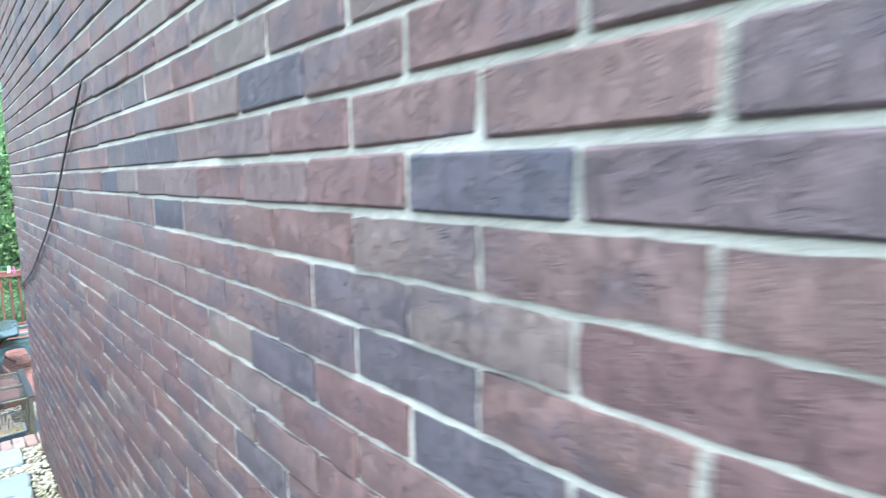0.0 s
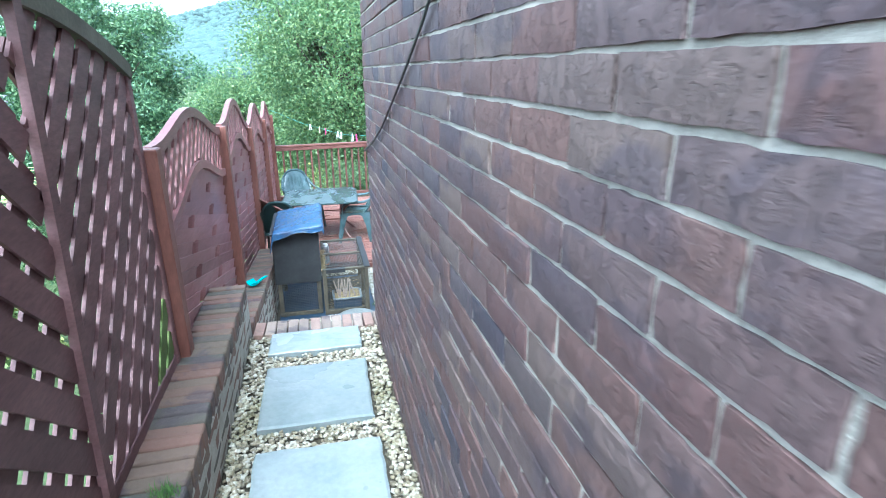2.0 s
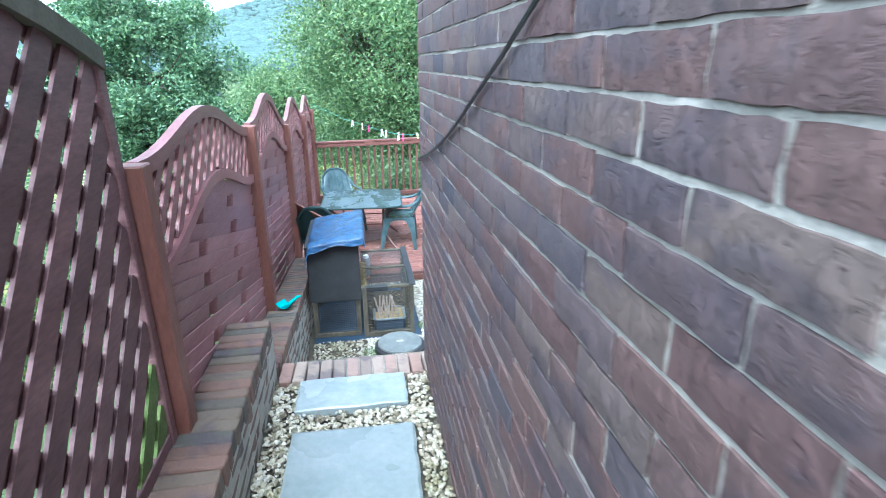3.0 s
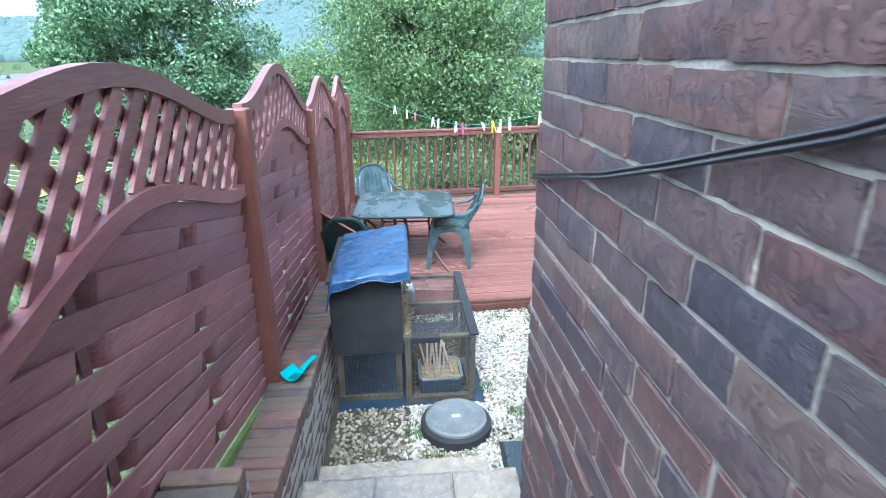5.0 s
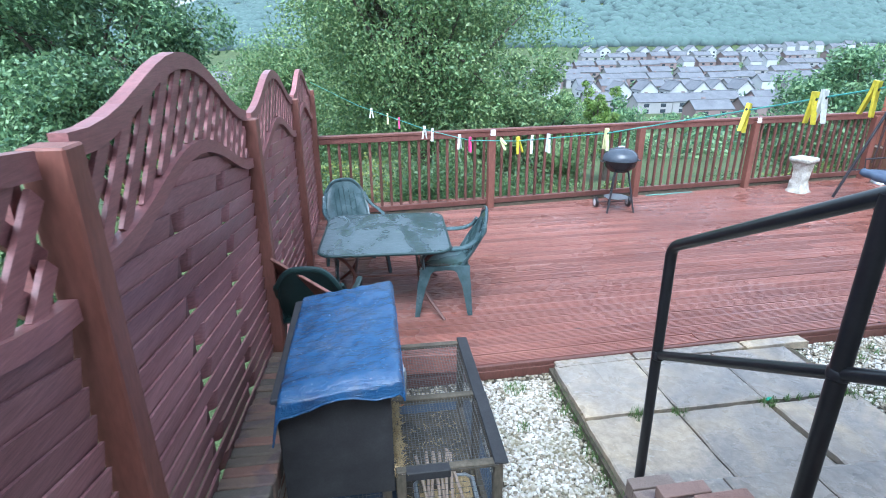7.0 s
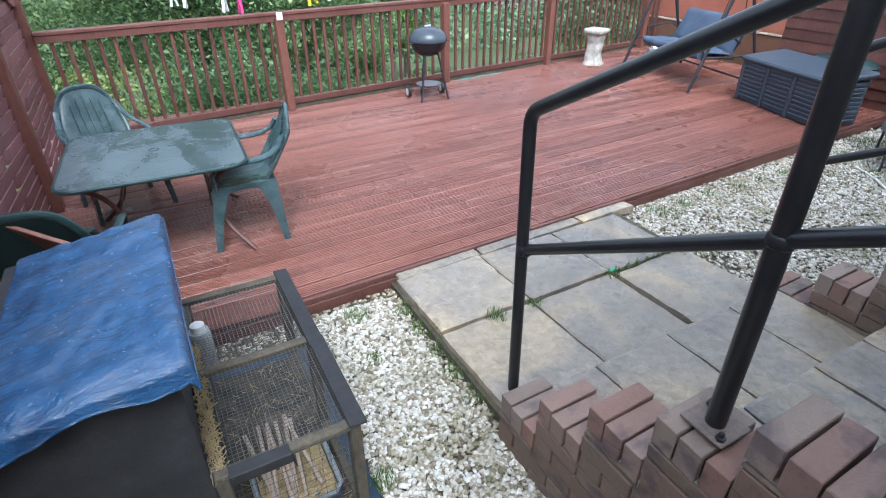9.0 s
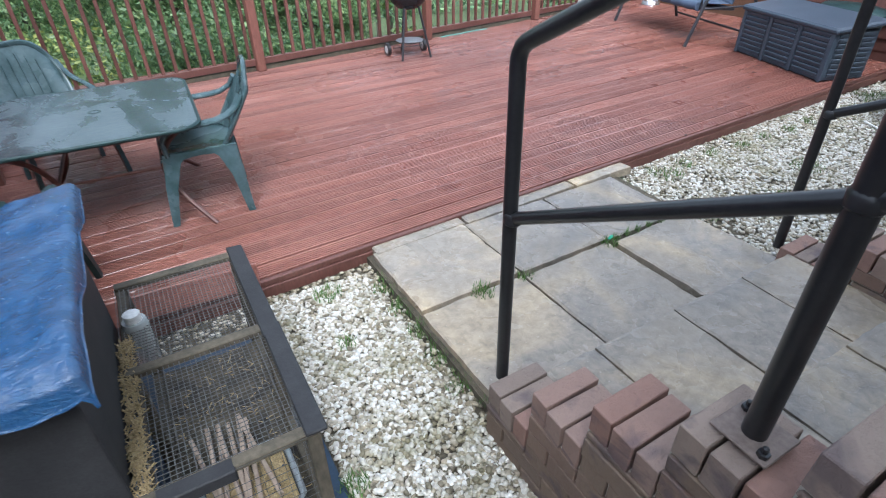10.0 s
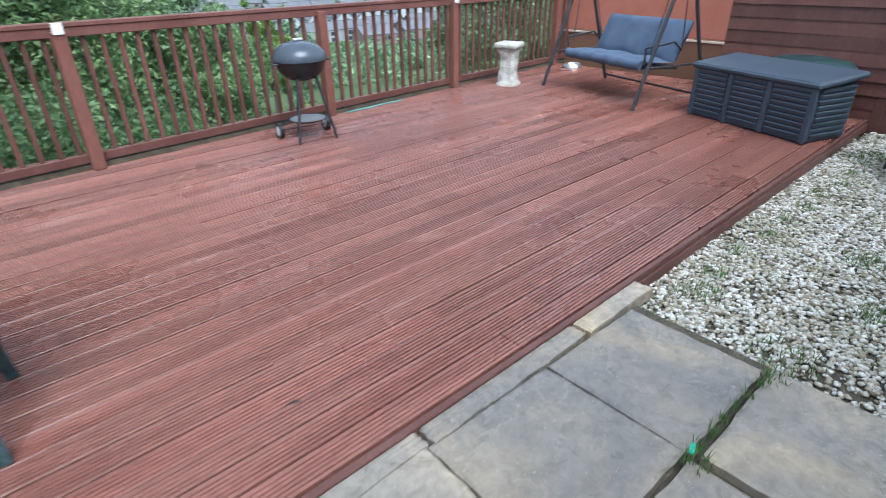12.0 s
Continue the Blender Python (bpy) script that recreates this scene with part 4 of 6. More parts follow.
for _ in range(240):
    x, y, a = rr.uniform(0.54, 0.92), rr.uniform(6.86, 7.82), rr.uniform(0, 6.28)
    l = rr.uniform(0.02, 0.06)
    straw.box((x, y, -0.1 + rr.uniform(0, 0.02)), (l, 0.003, 0.002), 0, pose(0, 0, 0, rr.uniform(-10, 10), rr.uniform(-20, 20), math.degrees(a)).to_3x3())
for _ in range(420):
    x, y, a = rr.uniform(0.468, 0.512), rr.uniform(6.8, 7.5), rr.gauss(1.57, 0.6)
    straw.box((x, y, 0.393 + rr.uniform(0, 0.012)), (rr.uniform(0.02, 0.07), 0.003, 0.002), 0, pose(0, 0, 0, rr.uniform(-10, 10), rr.uniform(-20, 20), math.degrees(a)).to_3x3())
tagged(put("straw", straw, M_straw), "trodden straw on the floor of the run", "straw", "", "stuff")
tagged(put("plastic_sheet", Geo().slab(lambda u, v: (-0.0 + 1.02 * u, 6.74 + 1.2 * v, -0.112 + 0.008 * noise.noise(Vector((u * 9, v * 9, 2)))), 24, 24, (0, 0, 0.004)), surface("blue_sheet", (0.02, 0.04, 0.07), (0.035, 0.06, 0.1), 0.4, 6, coord="World"), smooth=60), "dark blue plastic sheet under the hutch and run", "sheet")
def clear_plastic():
    m, nt, b = nodes("clear_plastic")
    b.inputs["Base Color"].default_value = (0.85, 0.9, 0.9, 1)
    b.inputs["Roughness"].default_value = 0.12
    b.inputs["Transmission Weight"].default_value = 0.7
    b.inputs["IOR"].default_value = 1.3
    return m


bottle = thing("water_bottle", "clear plastic water bottle hung upside down on the hutch", "bottle", at=pose(0.53, 7.58, 0.2) @ Matrix.Diagonal((1.45, 1.45, 1, 1)))
put("bottle_body", Geo().lathe((0, 0, 0), [(0.012, 0.0), (0.03, 0.03), (0.032, 0.2), (0.028, 0.215)], 18), clear_plastic(), bottle, smooth=True)
put("bottle_cap", Geo().lathe((0, 0, 0.215), [(0.02, 0), (0.02, 0.03), (0.016, 0.032)], 14), surface("white_cap", (0.6, 0.6, 0.58), (0.7, 0.7, 0.68), 0.5), bottle, smooth=True)
put("feed_ring", Geo().lathe((0, 0, -0.012), [(0.024, 0), (0.026, 0.012), (0.02, 0.014)], 14), surface("orange_ring", (0.45, 0.13, 0.04), (0.5, 0.17, 0.06), 0.5), bottle, smooth=True)
tagged(put("litter_floor", Geo().slab(lambda u, v: (0.515 + 0.42 * u, 6.83 + 1.0 * v, -0.092 + 0.012 * noise.noise(Vector((u * 9, v * 16, 7)))), 20, 40, (0, 0, 0.01)), surface("trodden_litter", (0.035, 0.032, 0.028), (0.13, 0.105, 0.065), 0.9, 9, 90, 0.9, 0.008, coord="World", tone=0.5), smooth=60), "dark trodden straw and soil on the floor of the run", "litter")
M_stick = surface("split_stick", (0.26, 0.2, 0.15), (0.36, 0.28, 0.22), 0.8, 12, 80, 0.5, 0.003, coord="World")
stick_pile = thing("stick_bundle", "bundle of split wooden sticks in the run", "sticks")
for k in range(8):
    put("stick", Geo().box((0.615 + 0.024 * k, 7.05 + 0.01 * (k % 3), 0.07 + 0.012 * (k % 2)), (0.016, 0.34, 0.013), 0.003, pose(0, 0, 0, 14, 0, rr.uniform(-10, 10)).to_3x3()), M_stick, stick_pile)
tagged(put("edge_board", Geo().box((0, 0, 0), (0.86, 0.022, 0.13), 0.004), M_deck, at=pose(0.62, 8.14, 0.075, -12, 3, 2)), "red-stained board standing on edge beside the deck", "board")
tagged(put("leaning_board", Geo().box((0.0, 0, 0), (0.5, 0.02, 0.24), 0.004), M_cap, at=pose(-0.02, 8.16, 0.72, 35, 24, -26)), "red-brown painted board leaning against the fence", "board")

# ---- table and chairs ----
def garden_table():
    t = thing("garden_table", "square green garden table with a rain-wet glass top", "table", at=pose(0.533, 9.385, 0, 0, 0, -2.8))
    s, rd = 0.525, 0.125
    ring = []
    for cx, cy, a0 in ((s - rd, s - rd, 0), (-s + rd, s - rd, 90), (-s + rd, -s + rd, 180), (s - rd, -s + rd, 270)):
        for k in range(7):
            a = radians(a0 + 15 * k)
            ring.append((cx + rd * math.cos(a), cy + rd * math.sin(a)))
    n = len(ring)
    g = Geo().add([(x * 0.985, y * 0.985, 0.636) for x, y in ring] + [(x * 0.985, y * 0.985, 0.63) for x, y in ring], [tuple(range(n)), tuple(range(n, 2 * n))[::-1]] + [(k, n + k, n + (k + 1) % n, (k + 1) % n) for k in range(n)])
    put("glass_top", g, glass_top_material(), t)
    put("rim", Geo().tube([(x, y, 0.626) for x, y in ring] + [(*ring[0], 0.626)], 0.012, 8), M_darkgreen, t, smooth=True)
    put("parasol_ring", Geo().lathe((0, 0, 0.634), [(0.035, 0), (0.035, 0.004), (0.024, 0.005), (0.022, 0.0)], 18), M_darkgreen, t, smooth=True)
    for sx, sy in ((-1, -1), (1, -1), (1, 1), (-1, 1)):
        pts = [(sx * 0.44, sy * 0.44, 0.62), (sx * 0.33, sy * 0.33, 0.5), (sx * 0.27, sy * 0.27, 0.33), (sx * 0.34, sy * 0.34, 0.16), (sx * 0.47, sy * 0.47, 0.0)]
        smooth_pts = []
        for i in range(len(pts) - 1):
            p0, p1, p2, p3 = [Vector(pts[max(0, min(len(pts) - 1, j))]) for j in (i - 1, i, i + 1, i + 2)]
            for k in range(5):
                u = k / 5
                smooth_pts.append(0.5 * (2 * p1 + (p2 - p0) * u + (2 * p0 - 5 * p1 + 4 * p2 - p3) * u * u + (3 * p1 - 3 * p2 + p3 - p0) * u ** 3))
        smooth_pts.append(Vector(pts[-1]))
        put("leg", Geo().tube(smooth_pts, 0.015, 8), M_rail, t, "curved brown metal leg", smooth=True)
    for a in range(4):
        p, q = [(math.cos(radians(45 + 90 * k)) * 0.38, math.sin(radians(45 + 90 * k)) * 0.38, 0.34) for k in (a, a + 1)]
        put("stretcher", Geo().tube([p, q], 0.01, 6), M_rail, t, smooth=True)
    return t


garden_table()


def garden_chair(at, mat, label):
    c = thing("garden_chair", label, "chair", "plastic chairs round the table", at=at)
    def seat(u, v):
        x = -0.2 + 0.42 * u
        w = 0.215 + 0.03 * u
        y = (v * 2 - 1) * w
        z = 0.415 + 0.025 * u - 0.02 * math.cos((v - 0.5) * 3) * math.sin(u * 3) - (0.03 * max(0, (u - 0.88) / 0.12) ** 2)
        return x, y, z
    put("seat", Geo().slab(seat, 12, 12, (0, 0, 0.014)), mat, c, smooth=60)
    def back(u, v):
        s = v * 2 - 1
        z = 0.425 + 0.435 * u * (1 - 0.3 * abs(s) ** 3.2)
        x = -0.19 - 0.165 * u + 0.05 * s * s * (1 - 0.5 * u)
        return x, s * (0.2 + 0.022 * math.sin(u * 3.0) - 0.012 * u), z
    put("backrest", Geo().slab(back, 12, 16, (0.01, 0, 0)), mat, c, smooth=60)
    rim = [back(k / 8, 0) for k in range(8)] + [back(1, k / 16) for k in range(17)] + [back(1 - k / 8, 1) for k in range(1, 9)]
    put("back_rim", Geo().tube([Vector(p) + Vector((0.004, 0, 0)) for p in rim], 0.019, 8, flat=0.75), mat, c, smooth=True)
    for k in range(5):
        a, b = 0.2 + 0.02 * abs(k - 2), 0.86 - 0.05 * abs(k - 2)
        put("back_rib", Geo().tube([Vector(back(a + (b - a) * q / 6, 0.26 + 0.12 * k)) + Vector((0.012, 0, 0)) for q in range(7)], 0.006, 6), mat, c, smooth=True)
    for s in (-1, 1):
        put("armrest", Geo().tube([(-0.285, s * 0.205, 0.72), (-0.25, s * 0.222, 0.66), (-0.19, s * 0.242, 0.622), (-0.12, s * 0.258, 0.605), (-0.02, s * 0.268, 0.598), (0.1, s * 0.27, 0.59), (0.16, s * 0.264, 0.57), (0.185, s * 0.256, 0.52), (0.178, s * 0.245, 0.43)], 0.024, 8, flat=0.6), mat, c, smooth=True)
        put("leg", Geo().strip([(0.13, s * 0.23, 0.44), (0.165, s * 0.24, 0.38), (0.2, s * 0.252, 0.25), (0.222, s * 0.264, 0.12), (0.24, s * 0.272, 0.0)], [(0.075, 0, 0), (0.046, 0, 0), (0.034, 0, 0), (0.026, 0, 0), (0.02, 0, 0)], [(0, 0.014, 0)] * 5), mat, c, smooth=50)
        put("leg", Geo().strip([(-0.12, s * 0.222, 0.44), (-0.15, s * 0.228, 0.385), (-0.178, s * 0.237, 0.26), (-0.194, s * 0.246, 0.12), (-0.208, s * 0.252, 0.0)], [(0.085, 0, 0), (0.055, 0, 0), (0.036, 0, 0), (0.027, 0, 0), (0.02, 0, 0)], [(0, 0.014, 0)] * 5), mat, c, smooth=50)
        put("apron", Geo().strip([(-0.19 + 0.38 * q / 6, s * (0.222 + 0.003 * q), 0.405 + 0.018 * math.sin(math.pi * q / 6)) for q in range(7)], [(0, 0, 0.03 - 0.014 * math.sin(math.pi * q / 6)) for q in range(7)], [(0, 0.007, 0)] * 7), mat, c, smooth=50)
    return c


garden_chair(pose(1.03, 9.23, 0, 0, 0, 173), M_green, "green moulded plastic armchair beside the garden table")
garden_chair(pose(0.24, 10.12, 0, 0, 0, -72), M_green, "green moulded plastic armchair behind the garden table")
garden_chair(pose(0.03, 8.44, 0, 0, 0, 84), M_darkgreen, "dark green plastic armchair behind the hutch")

# ---- kettle barbecue ----
def barbecue():
    b = thing("barbecue", "small black kettle barbecue on a wheeled tripod", "barbecue", at=pose(3.76, 11.73, 0, 0, 0, -3) @ Matrix.Scale(0.97, 4))
    M_enamel = surface("black_enamel", (0.012, 0.014, 0.017), (0.02, 0.023, 0.028), 0.25, 6, wet=0.1)
    put("bowl", Geo().lathe((0, 0, 0), [(0.03, 0.53), (0.13, 0.555), (0.2, 0.62), (0.232, 0.71), (0.236, 0.72)], 28), M_enamel, b, smooth=True)
    lid = put("lid", Geo().lathe((0, 0, 0), [(0.242, 0.715), (0.242, 0.735), (0.225, 0.79), (0.165, 0.845), (0.08, 0.872), (0.01, 0.876)], 28), surface("slate_enamel", (0.045, 0.055, 0.07), (0.065, 0.077, 0.095), 0.2, 6), b, "blue-grey enamel lid", smooth=60)
    put("lid_handle", Geo().box((0, 0, 0.888), (0.09, 0.03, 0.025), 0.008), surface("pale_handle", (0.4, 0.42, 0.44), (0.5, 0.52, 0.53), 0.4), lid)
    for s in (-1, 1):
        put("side_handle", Geo().tube([(0.22 * s, -0.05, 0.7), (0.27 * s, -0.04, 0.7), (0.27 * s, 0.04, 0.7), (0.22 * s, 0.05, 0.7)], 0.009, 6), M_black, b, smooth=True)
    feet = ((0.19, -0.2), (-0.19, -0.2), (0.0, 0.26))
    tops = ((0.09, -0.1), (-0.09, -0.1), (0.0, 0.12))
    for (fx, fy), (tx, ty) in zip(feet, tops):
        put("leg", Geo().tube([(tx, ty, 0.57), (fx, fy, 0.0)], 0.0135, 8), M_steel, b, smooth=True)
    put("axle", Geo().tube([(-0.24, 0.13, 0.075), (0.24, 0.13, 0.075)], 0.006, 6), M_steel, b)
    for s in (-1, 1):
        w = put("wheel", Geo().tube([(0.24 * s - 0.018, 0.13, 0.075), (0.24 * s + 0.018, 0.13, 0.075)], 0.075, 18), M_black, b, smooth=40)
        put("hub", Geo().tube([(0.24 * s - 0.021, 0.13, 0.075), (0.24 * s + 0.021, 0.13, 0.075)], 0.045, 14), surface("white_hub", (0.6, 0.6, 0.6), (0.7, 0.7, 0.7), 0.4), w, smooth=40)
    put("ash_tray", Geo().lathe((0, 0, 0), [(0.13, 0.16), (0.165, 0.185), (0.17, 0.185)], 20), surface("bright_tray", (0.22, 0.22, 0.23), (0.3, 0.3, 0.3), 0.4, metal=0.8), b, "bright metal ash tray", smooth=True)
    return b


barbecue()

# ---- stone pedestal by the railing ----
M_stone = surface("white_mottled_stone", (0.34, 0.31, 0.25), (0.6, 0.58, 0.53), 0.85, 14, 60, 0.8, 0.01, coord="World", tone=0.4)
g = Geo()
def pillar(u, v):
    a = 2 * math.pi * v
    r0 = 0.125 - 0.025 * math.sin(math.pi * u) + 0.02 * (u < 0.06) + 0.022 * noise.noise(Vector((math.cos(a) * 2, math.sin(a) * 2, u * 5)))
    k = max(abs(math.cos(a)), abs(math.sin(a))) ** -0.6
    return r0 * k * math.cos(a), r0 * k * math.sin(a), 0.46 * u
g.sheet(pillar, 22, 28)
g.box((0, 0, 0.445), (0.24, 0.24, 0.03), 0.008).box((0, 0, 0.495), (0.3, 0.3, 0.07), 0.014)
tagged(put("pedestal", g, M_stone, smooth=50, at=pose(6.93, 12.2, 0, 0, 0, 20)), "white mottled carved stone pedestal with a square cap", "pedestal")
bowl = tagged(put("pet_bowl", Geo().lathe((0, 0, 0), [(0.13, 0), (0.15, 0.004), (0.135, 0.055), (0.125, 0.06), (0.11, 0.05), (0.1, 0.015)], 24), surface("steel_bowl", (0.5, 0.5, 0.5), (0.62, 0.62, 0.62), 0.25, metal=0.9), smooth=50, at=pose(8.62, 12.45, 0)), "shiny steel pet bowl on the deck", "bowl")

# ---- garden swing seat ----
def swing_seat():
    s = thing("swing_seat", "garden swing seat with blue-grey cushions on a dark steel frame", "swing seat", at=pose(7.5, 10.9, 0, 0, 0, -14.5))
    H = 1.55
    for sy in (-0.8, 0.8):
        put("frame_leg", Geo().tube([(-0.52, sy * 1.02, 0), (0.0, sy, H)], 0.021, 10), M_steel, s, smooth=True)
        put("frame_leg", Geo().tube([(0.52, sy * 1.02, 0), (0.0, sy, H)], 0.021, 10), M_steel, s, smooth=True)
        put("frame_brace", Geo().tube([(-0.38, sy * 1.01, 0.42), (0.38, sy * 1.01, 0.42)], 0.012, 8), M_steel, s, smooth=True)
        for x0, x1 in ((-0.05, -0.22), (0.05, 0.24)):
            put("hanger", Geo().tube([(x0, sy * 0.94, H - 0.05), (x1, sy * 0.82, 0.55)], 0.006, 6), M_steel, s, smooth=True)
        put("armrest", Geo().tube([(-0.28, sy * 0.82, 0.42), (-0.3, sy * 0.83, 0.6), (0.1, sy * 0.83, 0.64), (0.24, sy * 0.82, 0.55)], 0.012, 8), M_steel, s, smooth=True)
    put("top_bar", Geo().tube([(0, -0.86, H), (0, 0.86, H)], 0.022, 10), M_steel, s, smooth=True)
    put("rear_bar", Geo().tube([(0.5, -0.8, 0.06), (0.5, 0.8, 0.06)], 0.014, 8), M_steel, s, smooth=True)
    put("seat_frame", Geo().tube([(-0.28, -0.66, 0.4), (-0.28, 0.66, 0.4), (0.2, 0.66, 0.36), (0.2, -0.66, 0.36), (-0.28, -0.66, 0.4)], 0.014, 8), M_steel, s, smooth=True)
    def pad(c, sx, sy, sz, rot):
        m = pose(0, 0, 0, 0, rot).to_3x3()
        def f(u, v):
            a, b = u * 2 - 1, v * 2 - 1
            e = (1 - abs(a) ** 6) * (1 - abs(b) ** 6)
            return Vector(c) + m @ Vector((a * sx / 2, b * sy / 2, sz * (0.35 + 0.65 * e) / 2 + 0.012 * math.sin(b * 9) * e))
        o = Geo().sheet(f, 14, 26)
        o.sheet(lambda u, v: f(u, v) - m @ Vector((0, 0, sz * (0.35 + 0.65 * (1 - abs(u * 2 - 1) ** 6) * (1 - abs(v * 2 - 1) ** 6)))), 14, 26)
        return o
    put("seat_cushion", pad((-0.05, 0, 0.42), 0.5, 1.3, 0.1, 5), M_cushion, s, smooth=70)
    put("back_cushion", pad((0.26, 0, 0.63), 0.46, 1.3, 0.1, -64), M_cushion, s, smooth=70)
    put("front_roll", Geo().tube([(-0.3, -0.64 + 0.08 * k, 0.42 + 0.006 * math.sin(k * 2)) for k in range(17)], 0.055, 12), M_cushion, s, smooth=True)
    return s


swing_seat()

# ---- storage box ----
def storage_box():
    b = thing("storage_box", "slate-grey louvred plastic garden storage box on the deck", "storage box", at=pose(7.2, 9.1, 0, 0, 0, -17.3) @ Matrix.Diagonal((1.08, 1.17, 1.14, 1)))
    put("body", Geo().box((0.0, 0, 0.21), (0.48, 1.08, 0.42), 0.012), M_slate, b)
    for c in (-0.36, 0.0, 0.36):
        for k in range(9):
            put("slat", Geo().box((-0.247, c, 0.05 + 0.042 * k), (0.016, 0.3, 0.034), 0.005, pose(0, 0, 0, 0, -16).to_3x3()), M_slate, b)
    for c in (-0.54, -0.18, 0.18, 0.54):
        put("stile", Geo().box((-0.248, c * 0.985, 0.21), (0.022, 0.045, 0.42), 0.006), M_slate, b)
    for k in range(9):
        put("slat", Geo().box((0.0, -0.546, 0.05 + 0.042 * k), (0.38, 0.014, 0.034), 0.005, pose(0, 0, 0, 14).to_3x3()), M_slate, b)
    put("lid", Geo().box((0, 0, 0.45), (0.56, 1.16, 0.05), 0.016, pose(0, 0, 0, 0, -5).to_3x3()), M_slate, b)
    return b


storage_box()
tagged(put("bin_lid", Geo().lathe((0, 0, 0), [(0.24, 0), (0.25, 0.02), (0.22, 0.06), (0.1, 0.085), (0.01, 0.09)], 24), M_darkgreen, smooth=50, at=pose(7.72, 8.95, 0.5, 0, 0, -17) @ Matrix.Diagonal((1, 1.6, 1, 1))), "dark round plastic lid behind the storage box", "lid")
tagged(put("tub_round", Geo().lathe((0, 0, 0), [(0.19, 0), (0.23, 0.42), (0.22, 0.44)], 24), M_darkgreen, smooth=50, at=pose(7.72, 8.95, 0.0, 0, 0, -17) @ Matrix.Diagonal((1, 1.6, 1.14, 1))), "dark round plastic tub behind the storage box", "tub")

# ---- sun lounger and hose on the gravel ----
M_lounge = surface("faded_blue_fabric", (0.09, 0.13, 0.16), (0.14, 0.19, 0.22), 0.8, 8, 200, 0.3, 0.002, coord="World")
lounger = thing("sun_lounger", "folded blue-grey padded sun lounger on the gravel", "lounger", at=pose(6.75, 7.65, -0.1, 0, 0, 30))
def loung(u, v):
    return 0.6 * (u - 0.5), 0.5 * (v - 0.5), 0.3 + 0.05 * math.sin(u * 3) + 0.02 * noise.noise(Vector((u * 7, v * 7, 0)))
put("cushion", Geo().slab(loung, 12, 12, (0, 0, 0.07)), M_lounge, lounger, smooth=60)
put("back", Geo().slab(lambda u, v: (0.28 + 0.12 * u, 0.5 * (v - 0.5), 0.34 + 0.45 * u), 10, 8, (0.06, 0, 0)), M_lounge, lounger, smooth=60)
for sx in (-0.25, 0.25):
    for sy in (-0.22, 0.22):
        put("leg", Geo().tube([(sx, sy, 0.28), (sx * 1.2, sy, 0)], 0.012, 8), M_steel, lounger, smooth=True)
tagged(put("garden_pole", Geo().tube([(6.62, 7.42, -0.1), (6.55, 7.6, 0.35), (6.43, 7.87, 0.95)], 0.014, 8), surface("pale_green_plastic", (0.2, 0.5, 0.36), (0.26, 0.58, 0.44), 0.4), smooth=True), "pale green plastic pole leaning on the lounger", "pole")
tagged(put("hose", Geo().tube([(6.3 - 0.09 * k + 0.03 * math.sin(k * 1.1), 7.86 - 0.13 * k, -0.09) for k in range(9)], 0.009, 8), surface("white_hose", (0.6, 0.6, 0.56), (0.7, 0.7, 0.66), 0.4), smooth=True), "thin white garden hose on the gravel", "hose")

# ---- clothes line and pegs ----
LINE = [(-0.24, 12.0, 1.72), (0.35, 10.2, 1.62), (0.83, 8.57, 1.62), (1.0, 7.95, 1.65), (1.17, 7.6, 1.7), (1.366, 6.97, 1.83), (1.75, 5.9, 2.12), (2.1, 4.95, 2.42)]
def on_line(s):
    i = min(int(s), len(LINE) - 2)
    return Vector(LINE[i]).lerp(Vector(LINE[i + 1]), s - i)
tagged(put("clothes_line", Geo().tube([on_line(k / 6) for k in range(0, 6 * (len(LINE) - 1) + 1)], 0.0024, 6), surface("green_cord", (0.1, 0.35, 0.3), (0.16, 0.45, 0.38), 0.6), smooth=True), "thin green plastic clothes line", "clothes line")
PEG = {"yellow": (0.75, 0.62, 0.05), "white": (0.75, 0.75, 0.7), "pink": (0.6, 0.06, 0.2), "cream": (0.72, 0.7, 0.35)}
peg_mat = {k: surface(k + "_plastic", v, tuple(min(1, a * 1.15) for a in v), 0.4) for k, v in PEG.items()}
def peg(s, colour, tilt=0):
    p = on_line(s)
    o = thing("clothes_peg", colour + " plastic clothes peg on the green line", "peg", "pegs on the clothes line", at=Matrix.Translation(p) @ pose(0, 0, 0, 0, tilt, 60 + 40 * math.sin(s * 9)))
    for sg in (-1, 1):
        put("peg_half", Geo().strip([(sg * 0.004, 0, 0.02), (sg * 0.005, 0, -0.005), (sg * 0.016, 0, -0.065)], [(0, 0.006, 0), (0, 0.006, 0), (0, 0.005, 0)], [(0.004, 0, 0)] * 3), peg_mat[colour], o)
    put("spring", Geo().tube([(-0.009, 0, 0.0), (0.009, 0, 0.0)], 0.004, 6), M_steel, o)
for s, c, tl in [(1.24, 'white', 0), (1.5, 'cream', 0), (1.66, 'pink', 0), (1.96, 'white', 0), (2.12, 'white', 10), (2.78, 'white', 0), (3.0, 'pink', 0), (3.72, 'cream', 70), (4.04, 'yellow', -12), (4.22, 'white', 0), (4.42, 'white', 0), (5.0, 'cream', 0), (5.5, 'yellow', 15), (5.66, 'yellow', 0), (5.68, 'white', 0), (5.78, 'yellow', -8), (5.92, 'yellow', -10)]:
    peg(s, c, tl)

